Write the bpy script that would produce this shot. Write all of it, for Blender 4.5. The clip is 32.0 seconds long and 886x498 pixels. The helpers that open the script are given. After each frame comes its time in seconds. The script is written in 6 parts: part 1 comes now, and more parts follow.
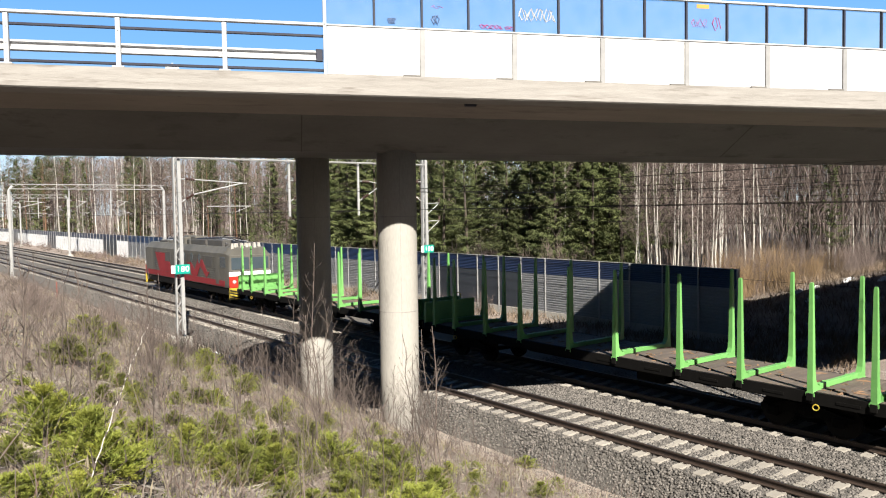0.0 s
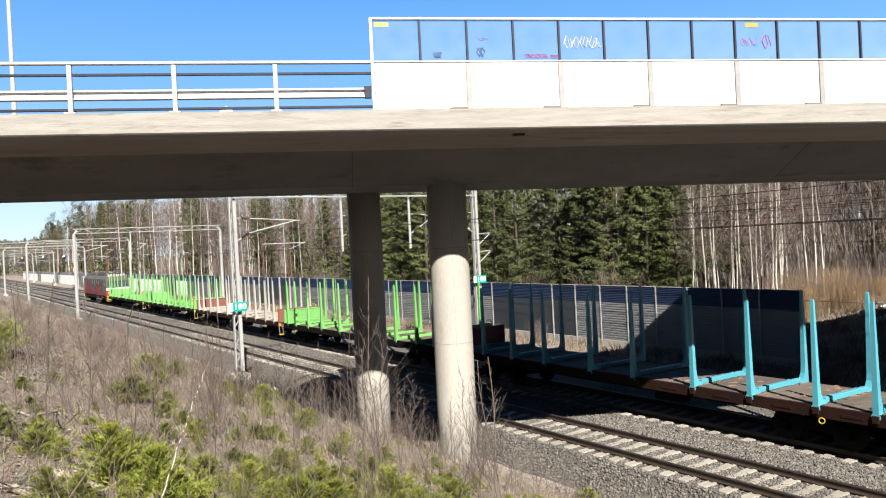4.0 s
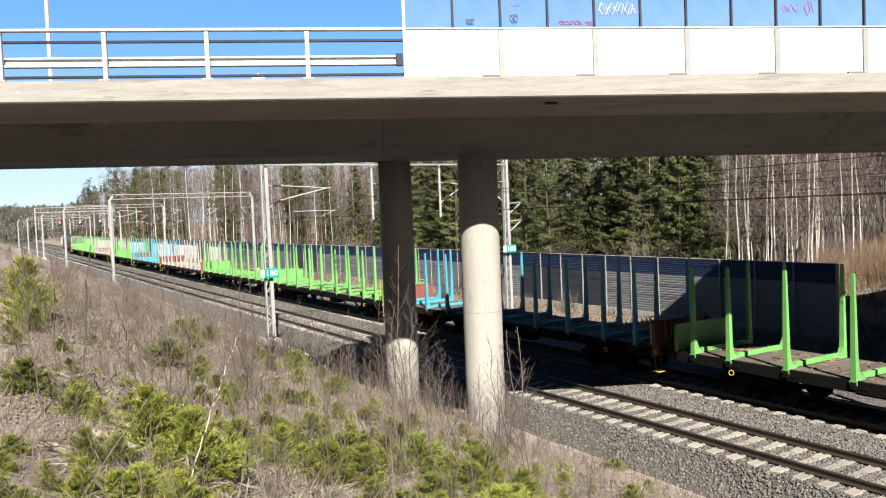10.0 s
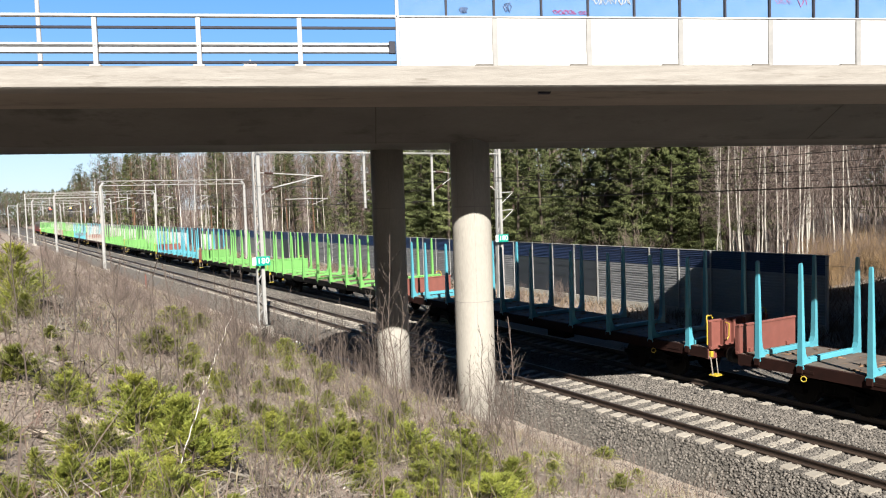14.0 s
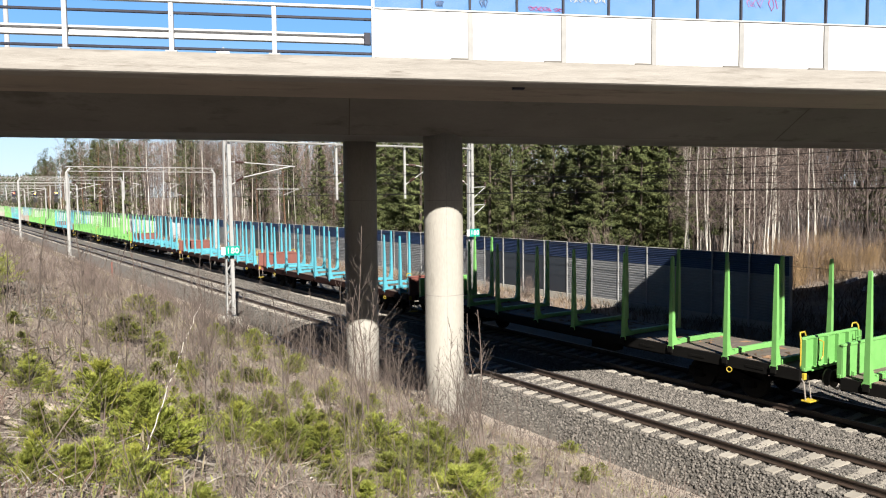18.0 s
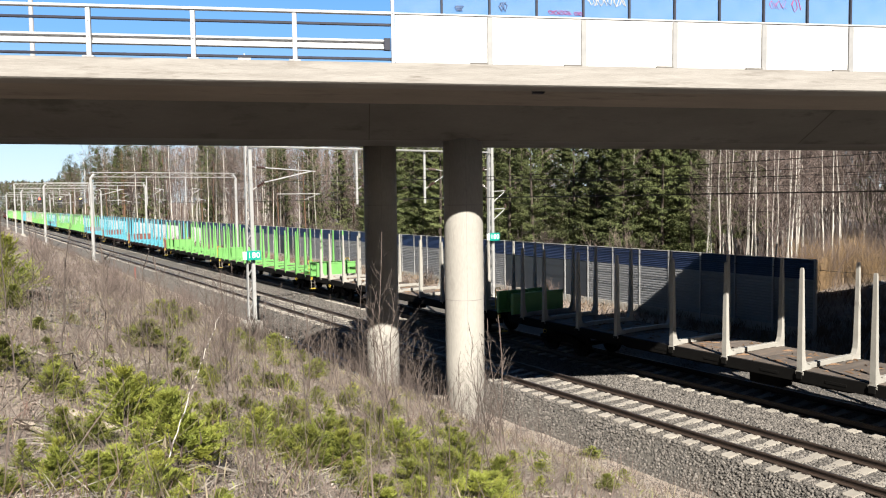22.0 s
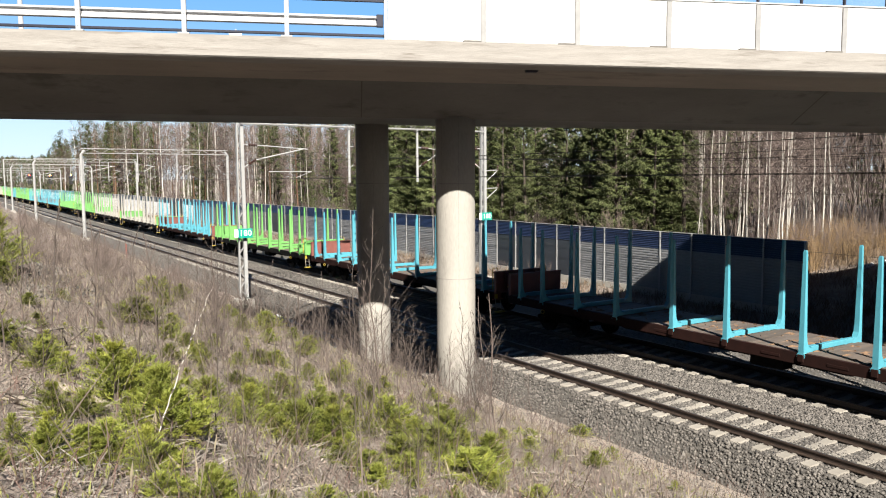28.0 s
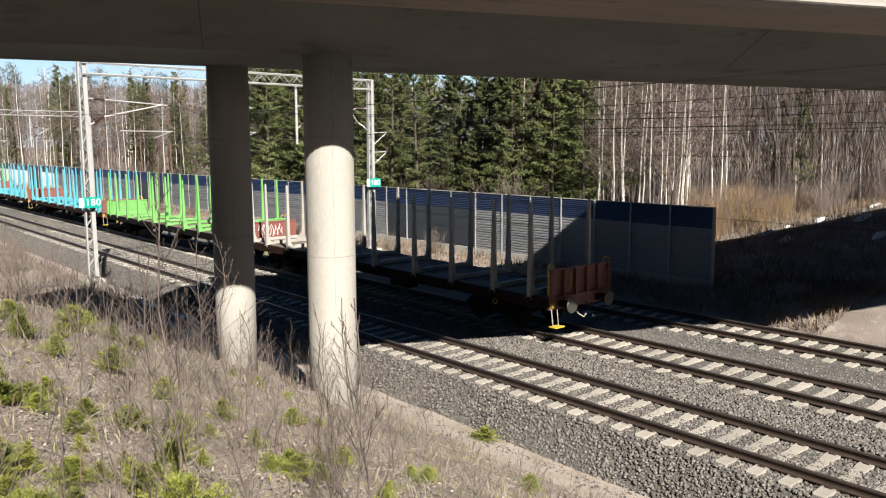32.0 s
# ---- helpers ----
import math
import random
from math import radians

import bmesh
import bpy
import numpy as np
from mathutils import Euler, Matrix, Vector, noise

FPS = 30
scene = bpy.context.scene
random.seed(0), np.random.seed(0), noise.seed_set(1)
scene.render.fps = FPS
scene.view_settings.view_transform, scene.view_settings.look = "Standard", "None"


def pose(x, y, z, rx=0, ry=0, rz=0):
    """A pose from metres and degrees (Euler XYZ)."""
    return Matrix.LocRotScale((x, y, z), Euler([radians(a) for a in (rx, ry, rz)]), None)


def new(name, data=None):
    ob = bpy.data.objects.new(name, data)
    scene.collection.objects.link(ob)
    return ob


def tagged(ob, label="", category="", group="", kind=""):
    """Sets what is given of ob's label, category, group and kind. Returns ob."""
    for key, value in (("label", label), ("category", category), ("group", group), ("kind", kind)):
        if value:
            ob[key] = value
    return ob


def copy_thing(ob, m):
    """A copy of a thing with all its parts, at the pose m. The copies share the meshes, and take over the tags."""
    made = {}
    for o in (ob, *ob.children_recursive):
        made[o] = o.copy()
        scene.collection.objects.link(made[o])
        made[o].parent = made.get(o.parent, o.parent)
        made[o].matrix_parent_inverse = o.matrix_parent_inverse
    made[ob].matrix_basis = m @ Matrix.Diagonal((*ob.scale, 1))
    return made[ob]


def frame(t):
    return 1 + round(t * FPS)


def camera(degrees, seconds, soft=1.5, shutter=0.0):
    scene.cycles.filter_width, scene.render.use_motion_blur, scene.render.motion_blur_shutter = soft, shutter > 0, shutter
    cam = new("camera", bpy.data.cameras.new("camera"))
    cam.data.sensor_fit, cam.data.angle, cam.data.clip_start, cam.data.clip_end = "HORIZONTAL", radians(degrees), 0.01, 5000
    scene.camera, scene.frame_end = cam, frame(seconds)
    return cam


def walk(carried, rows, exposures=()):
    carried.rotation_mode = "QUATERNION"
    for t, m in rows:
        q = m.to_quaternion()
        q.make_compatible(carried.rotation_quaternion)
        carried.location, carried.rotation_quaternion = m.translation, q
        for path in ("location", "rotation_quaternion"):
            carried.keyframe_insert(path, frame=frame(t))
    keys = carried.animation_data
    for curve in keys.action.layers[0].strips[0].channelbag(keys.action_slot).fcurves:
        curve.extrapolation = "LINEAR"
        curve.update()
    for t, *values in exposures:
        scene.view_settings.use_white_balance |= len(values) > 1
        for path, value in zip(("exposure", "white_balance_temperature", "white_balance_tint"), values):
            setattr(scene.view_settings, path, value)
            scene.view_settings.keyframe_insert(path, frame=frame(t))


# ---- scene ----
# One straight railway with three tracks runs along +y; a road bridge crosses it at a skew. Rail heads lie at z = 0.
cam = camera(59.1, 32.0, soft=1.1)
PATH = [
    (0, pose(0.009, -0.019, 6.068, 87.231, 0.865, -36.977)),
    (0.5, pose(0.023, -0.008, 6.069, 87.680, 1.166, -36.100)),
    (1, pose(0.010, -0.013, 6.075, 88.247, 1.712, -35.349)),
    (1.5, pose(0.018, -0.011, 6.087, 88.528, 1.778, -34.619)),
    (2, pose(0.017, -0.012, 6.079, 88.752, 1.767, -34.077)),
    (2.5, pose(0.009, -0.006, 6.081, 88.949, 1.632, -33.607)),
    (3, pose(-0.011, -0.016, 6.074, 89.257, 2.206, -33.219)),
    (3.5, pose(0.003, 0.000, 6.064, 89.656, 2.689, -33.377)),
    (5.5, pose(0.008, -0.006, 6.078, 89.271, 2.875, -32.220)),
    (6, pose(0.012, 0.007, 6.079, 89.140, 2.356, -32.053)),
    (6.5, pose(0.008, -0.006, 6.073, 89.034, 2.613, -31.970)),
    (7, pose(0.010, -0.001, 6.074, 88.944, 2.655, -31.778)),
    (7.5, pose(0.016, 0.004, 6.070, 88.881, 2.663, -31.610)),
    (8, pose(0.004, 0.000, 6.085, 88.751, 2.331, -31.485)),
    (8.5, pose(0.000, 0.001, 6.074, 88.554, 2.056, -31.349)),
    (9, pose(0.012, 0.010, 6.085, 88.100, 2.043, -31.191)),
    (9.5, pose(0.003, 0.014, 6.071, 87.673, 1.970, -31.098)),
    (10, pose(0.003, -0.000, 6.073, 87.410, 2.264, -31.025)),
    (10.5, pose(0.003, -0.004, 6.065, 87.169, 2.366, -31.614)),
    (11, pose(0.017, 0.013, 6.077, 86.935, 2.421, -31.991)),
    (11.5, pose(0.015, -0.002, 6.075, 86.852, 2.436, -31.735)),
    (12, pose(0.015, -0.004, 6.068, 86.783, 2.453, -31.707)),
    (12.5, pose(0.021, 0.010, 6.078, 86.706, 2.136, -31.639)),
    (13, pose(0.011, -0.012, 6.074, 86.648, 2.012, -31.664)),
    (13.5, pose(0.016, 0.002, 6.076, 86.633, 1.878, -31.624)),
    (15.5, pose(0.007, -0.010, 6.078, 86.290, 1.753, -31.528)),
    (16, pose(-0.024, -0.012, 6.066, 86.328, 0.463, -32.912)),
    (16.5, pose(-0.008, -0.024, 6.068, 87.474, 0.477, -35.161)),
    (17, pose(0.004, -0.006, 6.074, 87.508, 0.463, -35.149)),
    (17.5, pose(0.020, -0.014, 6.064, 86.755, 0.452, -34.839)),
    (18, pose(-0.006, -0.025, 6.066, 86.094, 0.550, -33.619)),
    (18.5, pose(0.013, -0.007, 6.069, 85.982, 0.503, -33.178)),
    (19, pose(-0.009, -0.034, 6.070, 86.159, 0.938, -33.012)),
    (19.5, pose(-0.006, -0.020, 6.079, 86.294, 0.872, -32.839)),
    (20, pose(0.002, -0.021, 6.067, 86.296, 1.210, -32.779)),
    (20.5, pose(-0.007, -0.028, 6.080, 86.319, 1.171, -32.632)),
    (21, pose(-0.007, -0.022, 6.069, 86.413, 1.267, -32.412)),
    (21.5, pose(0.001, -0.023, 6.069, 86.516, 1.132, -32.281)),
    (22, pose(0.002, -0.004, 6.086, 86.389, 0.781, -32.171)),
    (22.5, pose(0.018, 0.009, 6.073, 86.193, 0.615, -32.132)),
    (23, pose(0.004, 0.001, 6.069, 85.892, 0.414, -32.134)),
    (23.5, pose(0.006, -0.005, 6.075, 85.630, 0.415, -32.187)),
    (24, pose(0.007, 0.002, 6.076, 85.499, 0.445, -32.190)),
    (24.5, pose(0.001, -0.006, 6.061, 85.379, 0.437, -32.191)),
    (25, pose(0.019, -0.019, 6.057, 85.275, 0.434, -32.173)),
    (25.5, pose(0.008, -0.022, 6.062, 85.202, 0.434, -32.351)),
    (27.5, pose(0.012, -0.004, 6.065, 84.970, 0.322, -32.647)),
    (28, pose(0.011, -0.020, 6.069, 84.876, 0.346, -32.695)),
    (28.5, pose(0.022, -0.031, 6.062, 84.842, 0.352, -32.789)),
    (29, pose(0.035, 0.005, 6.052, 84.506, 0.541, -34.572)),
    (29.5, pose(0.029, -0.004, 6.069, 84.268, 0.673, -35.596)),
    (30, pose(0.023, -0.022, 6.072, 84.232, 0.554, -35.573)),
    (30.5, pose(1.874, 2.301, 5.819, 83.746, 0.427, -35.590)),
    (31, pose(2.403, 2.950, 5.748, 83.239, 0.465, -39.644)),
    (31.5, pose(2.403, 2.950, 5.748, 82.851, 0.272, -41.108)),
    (32, pose(2.403, 2.950, 5.748, 82.563, 0.123, -40.591)),
]
walk(cam, PATH)

# ---- light: clear spring noon, sun behind the camera ----
SUN_ELEV, SUN_AZ = radians(39.2), radians(20.0)   # light travels towards +y, turned a little to +x
world = bpy.data.worlds.new("world")
scene.world = world
world.use_nodes = True
wn = world.node_tree.nodes
sky = wn.new("ShaderNodeTexSky")
sky.sky_type, sky.sun_disc = "NISHITA", False
sky.sun_elevation, sky.sun_rotation = SUN_ELEV, math.pi + SUN_AZ
sky.altitude, sky.air_density, sky.dust_density, sky.ozone_density = 0, 0.6, 0.0, 5.5
world.node_tree.links.new(sky.outputs[0], wn["Background"].inputs[0])
wn["Background"].inputs[1].default_value = 0.009
sun = new("sun", bpy.data.lights.new("sun", "SUN"))
sun.data.energy, sun.data.angle, sun.data.color = 5.0, radians(0.53), (1.0, 0.93, 0.82)
sun_dir = Vector((math.sin(SUN_AZ) * math.cos(SUN_ELEV), math.cos(SUN_AZ) * math.cos(SUN_ELEV), -math.sin(SUN_ELEV)))
sun.matrix_basis = Matrix.Translation((0, -40, 60)) @ sun_dir.to_track_quat("-Z", "Y").to_matrix().to_4x4()
scene.view_settings.exposure = 2.0

# ---- geometry helpers ----


class Geo:
    """Collects vertices and faces of one mesh."""

    def __init__(self):
        self.v, self.f = [], []

    def add(self, verts, faces):
        b = len(self.v)
        self.v.extend([tuple(p) for p in verts])
        self.f.extend([tuple(i + b for i in q) for q in faces])
        return self

    def box(self, x0, y0, z0, x1, y1, z1):
        return self.add([(x0, y0, z0), (x1, y0, z0), (x1, y1, z0), (x0, y1, z0), (x0, y0, z1), (x1, y0, z1), (x1, y1, z1), (x0, y1, z1)],
                        [(0, 3, 2, 1), (4, 5, 6, 7), (0, 1, 5, 4), (1, 2, 6, 5), (2, 3, 7, 6), (3, 0, 4, 7)])

    def cbox(self, x0, y0, z0, x1, y1, z1, c=0.01):
        """A box with chamfered edges."""
        v = []
        for x, sx in ((x0, 1), (x1, -1)):
            for y, sy in ((y0, 1), (y1, -1)):
                for z, sz in ((z0, 1), (z1, -1)):
                    v += [(x, y + sy * c, z + sz * c), (x + sx * c, y, z + sz * c), (x + sx * c, y + sy * c, z)]
        k = lambda i, j, l, a: ((i * 2 + j) * 2 + l) * 3 + a
        f = []
        for i in (0, 1):
            q = [k(i, 0, 0, 0), k(i, 1, 0, 0), k(i, 1, 1, 0), k(i, 0, 1, 0)]
            f.append(q if i else q[::-1])
            q = [k(0, i, 0, 1), k(1, i, 0, 1), k(1, i, 1, 1), k(0, i, 1, 1)]
            f.append(q[::-1] if i else q)
            q = [k(0, 0, i, 2), k(1, 0, i, 2), k(1, 1, i, 2), k(0, 1, i, 2)]
            f.append(q if i else q[::-1])
        for i in (0, 1):
            for j in (0, 1):
                f.append((k(i, j, 0, 0), k(i, j, 1, 0), k(i, j, 1, 1), k(i, j, 0, 1)))
                f.append((k(i, 0, j, 0), k(i, 1, j, 0), k(i, 1, j, 2), k(i, 0, j, 2)))
                f.append((k(0, i, j, 1), k(1, i, j, 1), k(1, i, j, 2), k(0, i, j, 2)))
                for l in (0, 1):
                    f.append((k(i, j, l, 0), k(i, j, l, 1), k(i, j, l, 2)))
        return self.add(v, f)

    def tube(self, p0, p1, r0, r1=None, n=8, cap=True):
        p0, p1 = Vector(p0), Vector(p1)
        r1 = r0 if r1 is None else r1
        d = (p1 - p0).normalized()
        a = d.orthogonal().normalized()
        b = d.cross(a)
        v = []
        for p, r in ((p0, r0), (p1, r1)):
            for i in range(n):
                t = 2 * math.pi * i / n
                v.append(p + (a * math.cos(t) + b * math.sin(t)) * r)
        f = [(i, (i + 1) % n, n + (i + 1) % n, n + i) for i in range(n)]
        if cap:
            f += [tuple(range(n))[::-1], tuple(range(n, 2 * n))]
        return self.add(v, f)

    def path(self, pts, r, n=6):
        """A bent tube through points; r is one radius or one for each point."""
        rs = r if isinstance(r, (list, tuple)) else [r] * len(pts)
        pts = [Vector(p) for p in pts]
        v, f = [], []
        ref = None
        for i, p in enumerate(pts):
            d = (pts[min(i + 1, len(pts) - 1)] - pts[max(i - 1, 0)]).normalized()
            a = d.orthogonal().normalized() if ref is None else (ref - d * ref.dot(d)).normalized()
            ref = a
            b = d.cross(a)
            v += [p + (a * math.cos(2 * math.pi * k / n) + b * math.sin(2 * math.pi * k / n)) * rs[i] for k in range(n)]
        for i in range(len(pts) - 1):
            f += [(i * n + k, i * n + (k + 1) % n, (i + 1) * n + (k + 1) % n, (i + 1) * n + k) for k in range(n)]
        f += [tuple(range(n))[::-1], tuple(range((len(pts) - 1) * n, len(pts) * n))]
        return self.add(v, f)

    def loft(self, rings, cap=True):
        n, v, f = len(rings[0]), [], []
        for r in rings:
            v += r
        for i in range(len(rings) - 1):
            f += [(i * n + k, i * n + (k + 1) % n, (i + 1) * n + (k + 1) % n, (i + 1) * n + k) for k in range(n)]
        if cap:
            f += [tuple(range(n))[::-1], tuple(range((len(rings) - 1) * n, len(rings) * n))]
        return self.add(v, f)

    def mesh(self, name, material, smooth=False):
        me = bpy.data.meshes.new(name)
        me.from_pydata(self.v, [], self.f)
        me.materials.append(material)
        if smooth:
            me.shade_smooth()
        me.update()
        return me


def part(name, geo, material, parent=None, label="", m=None, smooth=False, kind=""):
    ob = new(name, geo.mesh(name, material, smooth) if isinstance(geo, Geo) else geo)
    ob.parent = parent
    if m is not None:
        ob.matrix_basis = m
    return tagged(ob, label=label, kind=kind)


def thing(name, label, category, m=None, group="", kind=""):
    ob = new(name)
    if m is not None:
        ob.matrix_basis = m
    return tagged(ob, label, category, group, kind)


# ---- materials ----


def material(name, c1, c2, scale=3.0, rough=0.7, metal=0.0, bump=0.2, fine=40.0, stain=None, stain_scale=0.6, stain_at=0.6, vary=0.0, island=0.0, dim=0.37, spec=0.5, stretch=(1, 1, 1), bump_dist=0.01, leafy=0.0):
    """Two-scale procedural surface: a broad mottle from c1 to c2, fine grain, optional stains, optional change from piece to piece."""
    c1, c2, stain = [tuple(v * dim for v in c) if c else c for c in (c1, c2, stain)]
    ma = bpy.data.materials.new(name)
    ma.use_nodes = True
    nt = ma.node_tree
    N, L = nt.nodes, nt.links
    bs = N["Principled BSDF"]
    tc, mp = N.new("ShaderNodeTexCoord"), N.new("ShaderNodeMapping")
    mp.inputs["Scale"].default_value = stretch
    L.new(tc.outputs["Object"], mp.inputs["Vector"])

    def noise_tex(s, d, r=0.6):
        t = N.new("ShaderNodeTexNoise")
        t.inputs["Scale"].default_value, t.inputs["Detail"].default_value, t.inputs["Roughness"].default_value = s, d, r
        L.new(mp.outputs[0], t.inputs["Vector"])
        return t

    def mix(a, b, fac, blend="MIX"):
        x = N.new("ShaderNodeMix")
        x.data_type, x.blend_type = "RGBA", blend
        for sock, val in ((x.inputs[0], fac), (x.inputs[6], a), (x.inputs[7], b)):
            if isinstance(val, (int, float)):
                sock.default_value = val
            elif isinstance(val, tuple):
                sock.default_value = (*val, 1)
            else:
                L.new(val, sock)
        return x.outputs[2]

    def ramp(sock, lo, hi):
        r = N.new("ShaderNodeMapRange")
        r.inputs[1].default_value, r.inputs[2].default_value = lo, hi
        L.new(sock, r.inputs[0])
        return r.outputs[0]

    broad, grain = noise_tex(scale, 5), noise_tex(fine, 4)
    col = mix(c1, c2, ramp(broad.outputs["Fac"], 0.32, 0.68))
    col = mix(col, mix((0.55, 0.55, 0.55), (1.35, 1.35, 1.35), grain.outputs["Fac"]), 0.55, "MULTIPLY")
    if stain:
        st = noise_tex(stain_scale, 6, 0.7)
        col = mix(col, stain, ramp(st.outputs["Fac"], stain_at, stain_at + 0.12))
    if vary:
        oi = N.new("ShaderNodeObjectInfo")
        g = N.new("ShaderNodeMapRange")
        g.inputs[3].default_value, g.inputs[4].default_value = 1 - vary, 1 + vary
        L.new(oi.outputs["Random"], g.inputs[0])
        cc = N.new("ShaderNodeCombineColor")
        for k in range(3):
            L.new(g.outputs[0], cc.inputs[k])
        col = mix(col, cc.outputs[0], 1.0, "MULTIPLY")
    if island:
        gi = N.new("ShaderNodeNewGeometry")
        g = N.new("ShaderNodeMapRange")
        g.inputs[3].default_value, g.inputs[4].default_value = 1 - island, 1 + island
        L.new(gi.outputs["Random Per Island"], g.inputs[0])
        cc = N.new("ShaderNodeCombineColor")
        for k in range(3):
            L.new(g.outputs[0], cc.inputs[k])
        col = mix(col, cc.outputs[0], 1.0, "MULTIPLY")
    L.new(col, bs.inputs["Base Color"])
    bs.inputs["Metallic"].default_value = metal
    bs.inputs["Specular IOR Level"].default_value = spec
    rr = N.new("ShaderNodeMapRange")
    rr.inputs[3].default_value, rr.inputs[4].default_value = max(rough - 0.12, 0.05), min(rough + 0.12, 1)
    L.new(grain.outputs["Fac"], rr.inputs[0])
    L.new(rr.outputs[0], bs.inputs["Roughness"])
    if bump:
        bp = N.new("ShaderNodeBump")
        bp.inputs["Strength"].default_value, bp.inputs["Distance"].default_value = bump, bump_dist
        L.new(grain.outputs["Fac"], bp.inputs["Height"])
        L.new(bp.outputs[0], bs.inputs["Normal"])
    if leafy:
        # thin leaves and needles let some light through
        tl, ms, out = N.new("ShaderNodeBsdfTranslucent"), N.new("ShaderNodeMixShader"), N["Material Output"]
        ms.inputs[0].default_value = leafy
        L.new(col, tl.inputs["Color"])
        L.new(bs.outputs[0], ms.inputs[1])
        L.new(tl.outputs[0], ms.inputs[2])
        L.new(ms.outputs[0], out.inputs["Surface"])
    return ma


MAT = {}
# base tone lowered below the pier's: shade under the deck is painted in
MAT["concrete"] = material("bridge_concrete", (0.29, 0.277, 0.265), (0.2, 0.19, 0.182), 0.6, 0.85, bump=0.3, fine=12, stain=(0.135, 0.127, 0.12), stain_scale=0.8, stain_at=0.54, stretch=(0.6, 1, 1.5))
MAT["pier"] = material("pier_concrete", (0.62, 0.595, 0.545), (0.54, 0.52, 0.48), 1.1, 0.85, bump=0.2, fine=18, stain=(0.42, 0.4, 0.365), stain_scale=2.0, stain_at=0.6, stretch=(1.5, 1.5, 0.4))
MAT["fascia"] = material("edge_beam_concrete", (0.52, 0.5, 0.475), (0.4, 0.378, 0.355), 2.6, 0.85, bump=0.45, fine=14, stain=(0.28, 0.252, 0.23), stain_scale=1.5, stain_at=0.56, stretch=(0.35, 1, 4.5))
MAT["post_grey"] = material("dull_grey_post", (0.46, 0.465, 0.475), (0.36, 0.365, 0.375), 5, 0.6, 0, 0.05, 40)
MAT["snow"] = material("old_snow", c1=(0.8, 0.82, 0.85), c2=(0.66, 0.67, 0.69), dim=0.64, scale=3, rough=0.7, bump=0.4, fine=20, stain=(0.4, 0.36, 0.31), stain_scale=5, stain_at=0.62)
MAT["galv"] = material("galvanised_steel", (0.78, 0.8, 0.84), (0.64, 0.66, 0.7), 4, 0.5, 0.1, 0.05, 60)
MAT["panel_white"] = material("white_panel_paint", (0.8, 0.8, 0.79), (0.72, 0.72, 0.71), 1.0, 0.5, dim=0.64, bump=0.03, fine=8, stain=(0.55, 0.54, 0.52), stain_scale=0.9, stain_at=0.7, stretch=(2, 1, 0.5))
MAT["dark_joint"] = material("dark_joint_line", (0.13, 0.12, 0.11), (0.1, 0.09, 0.08), 3, 0.9)
MAT["dark_steel"] = material("dark_painted_steel", (0.035, 0.04, 0.075), (0.022, 0.026, 0.05), 3, 0.6, 0.0, 0.05, spec=0.25)
MAT["rail"] = material("rusty_rail_steel", (0.1, 0.066, 0.05), (0.07, 0.05, 0.042), 5, 0.6, 0.35, 0.15, 50)
MAT["railhead"] = material("worn_rail_head", (0.24, 0.2, 0.17), (0.17, 0.135, 0.11), 4, 0.42, 0.7, 0.05, 60, stretch=(1, 0.1, 1))
MAT["sleeper"] = material("sleeper_concrete", (0.54, 0.5, 0.44), (0.44, 0.405, 0.36), 4, 0.9, bump=0.3, fine=60, vary=0.15)
MAT["ballast"] = material("ballast_gravel", (0.17, 0.157, 0.142), (0.115, 0.106, 0.097), 0.7, 0.95, bump=1.0, fine=26, stain=(0.22, 0.195, 0.165), stain_scale=0.35, stain_at=0.55, bump_dist=0.05)
MAT["stone"] = material("crushed_granite", (0.235, 0.214, 0.196), (0.13, 0.12, 0.111), 9, 0.9, bump=0.3, fine=60, island=0.65)
MAT["ground"] = material("litter_ground", (0.43, 0.355, 0.305), (0.27, 0.215, 0.185), 0.7, 0.95, bump=1.0, fine=20, stain=(0.52, 0.46, 0.42), stain_scale=1.1, stain_at=0.55, bump_dist=0.06)
MAT["sand"] = material("sandy_gravel", (0.58, 0.5, 0.43), (0.42, 0.355, 0.3), 1.2, 0.95, bump=0.8, fine=30, stain=(0.36, 0.28, 0.22), stain_scale=2.2, stain_at=0.56, bump_dist=0.03)
MAT["galv_mast"] = material("mast_galvanised", (0.66, 0.67, 0.68), (0.56, 0.57, 0.58), 2, 0.5, 0.15, 0.05, 30)
MAT["buffer_disc"] = material("greasy_buffer_disc", (0.11, 0.105, 0.1), (0.07, 0.066, 0.06), 4, 0.5, 0.4, 0.1, 30)
MAT["panel_grey"] = material("greyed_panel_paint", (0.62, 0.62, 0.63), (0.54, 0.54, 0.56), 1.0, 0.5, dim=0.6, bump=0.03, fine=8, stain=(0.45, 0.44, 0.43), stain_scale=0.9, stain_at=0.62, stretch=(2, 1, 0.5))
# lighter, browner copy: light bounced up from the ground is in the colour
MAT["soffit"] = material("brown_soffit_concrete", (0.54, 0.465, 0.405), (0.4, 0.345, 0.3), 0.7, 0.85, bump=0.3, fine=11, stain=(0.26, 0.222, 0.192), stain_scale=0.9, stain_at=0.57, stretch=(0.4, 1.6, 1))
MAT["insulator"] = material("brown_insulator", (0.09, 0.04, 0.03), (0.06, 0.03, 0.02), 5, 0.3, 0, 0)
MAT["wire"] = material("dark_copper_wire", (0.06, 0.05, 0.045), (0.04, 0.035, 0.03), 5, 0.5, 0.5, 0)
MAT["sign_green"] = material("turquoise_sign", (0.0, 0.5, 0.4), (0.0, 0.46, 0.37), 3, 0.4, 0, 0)
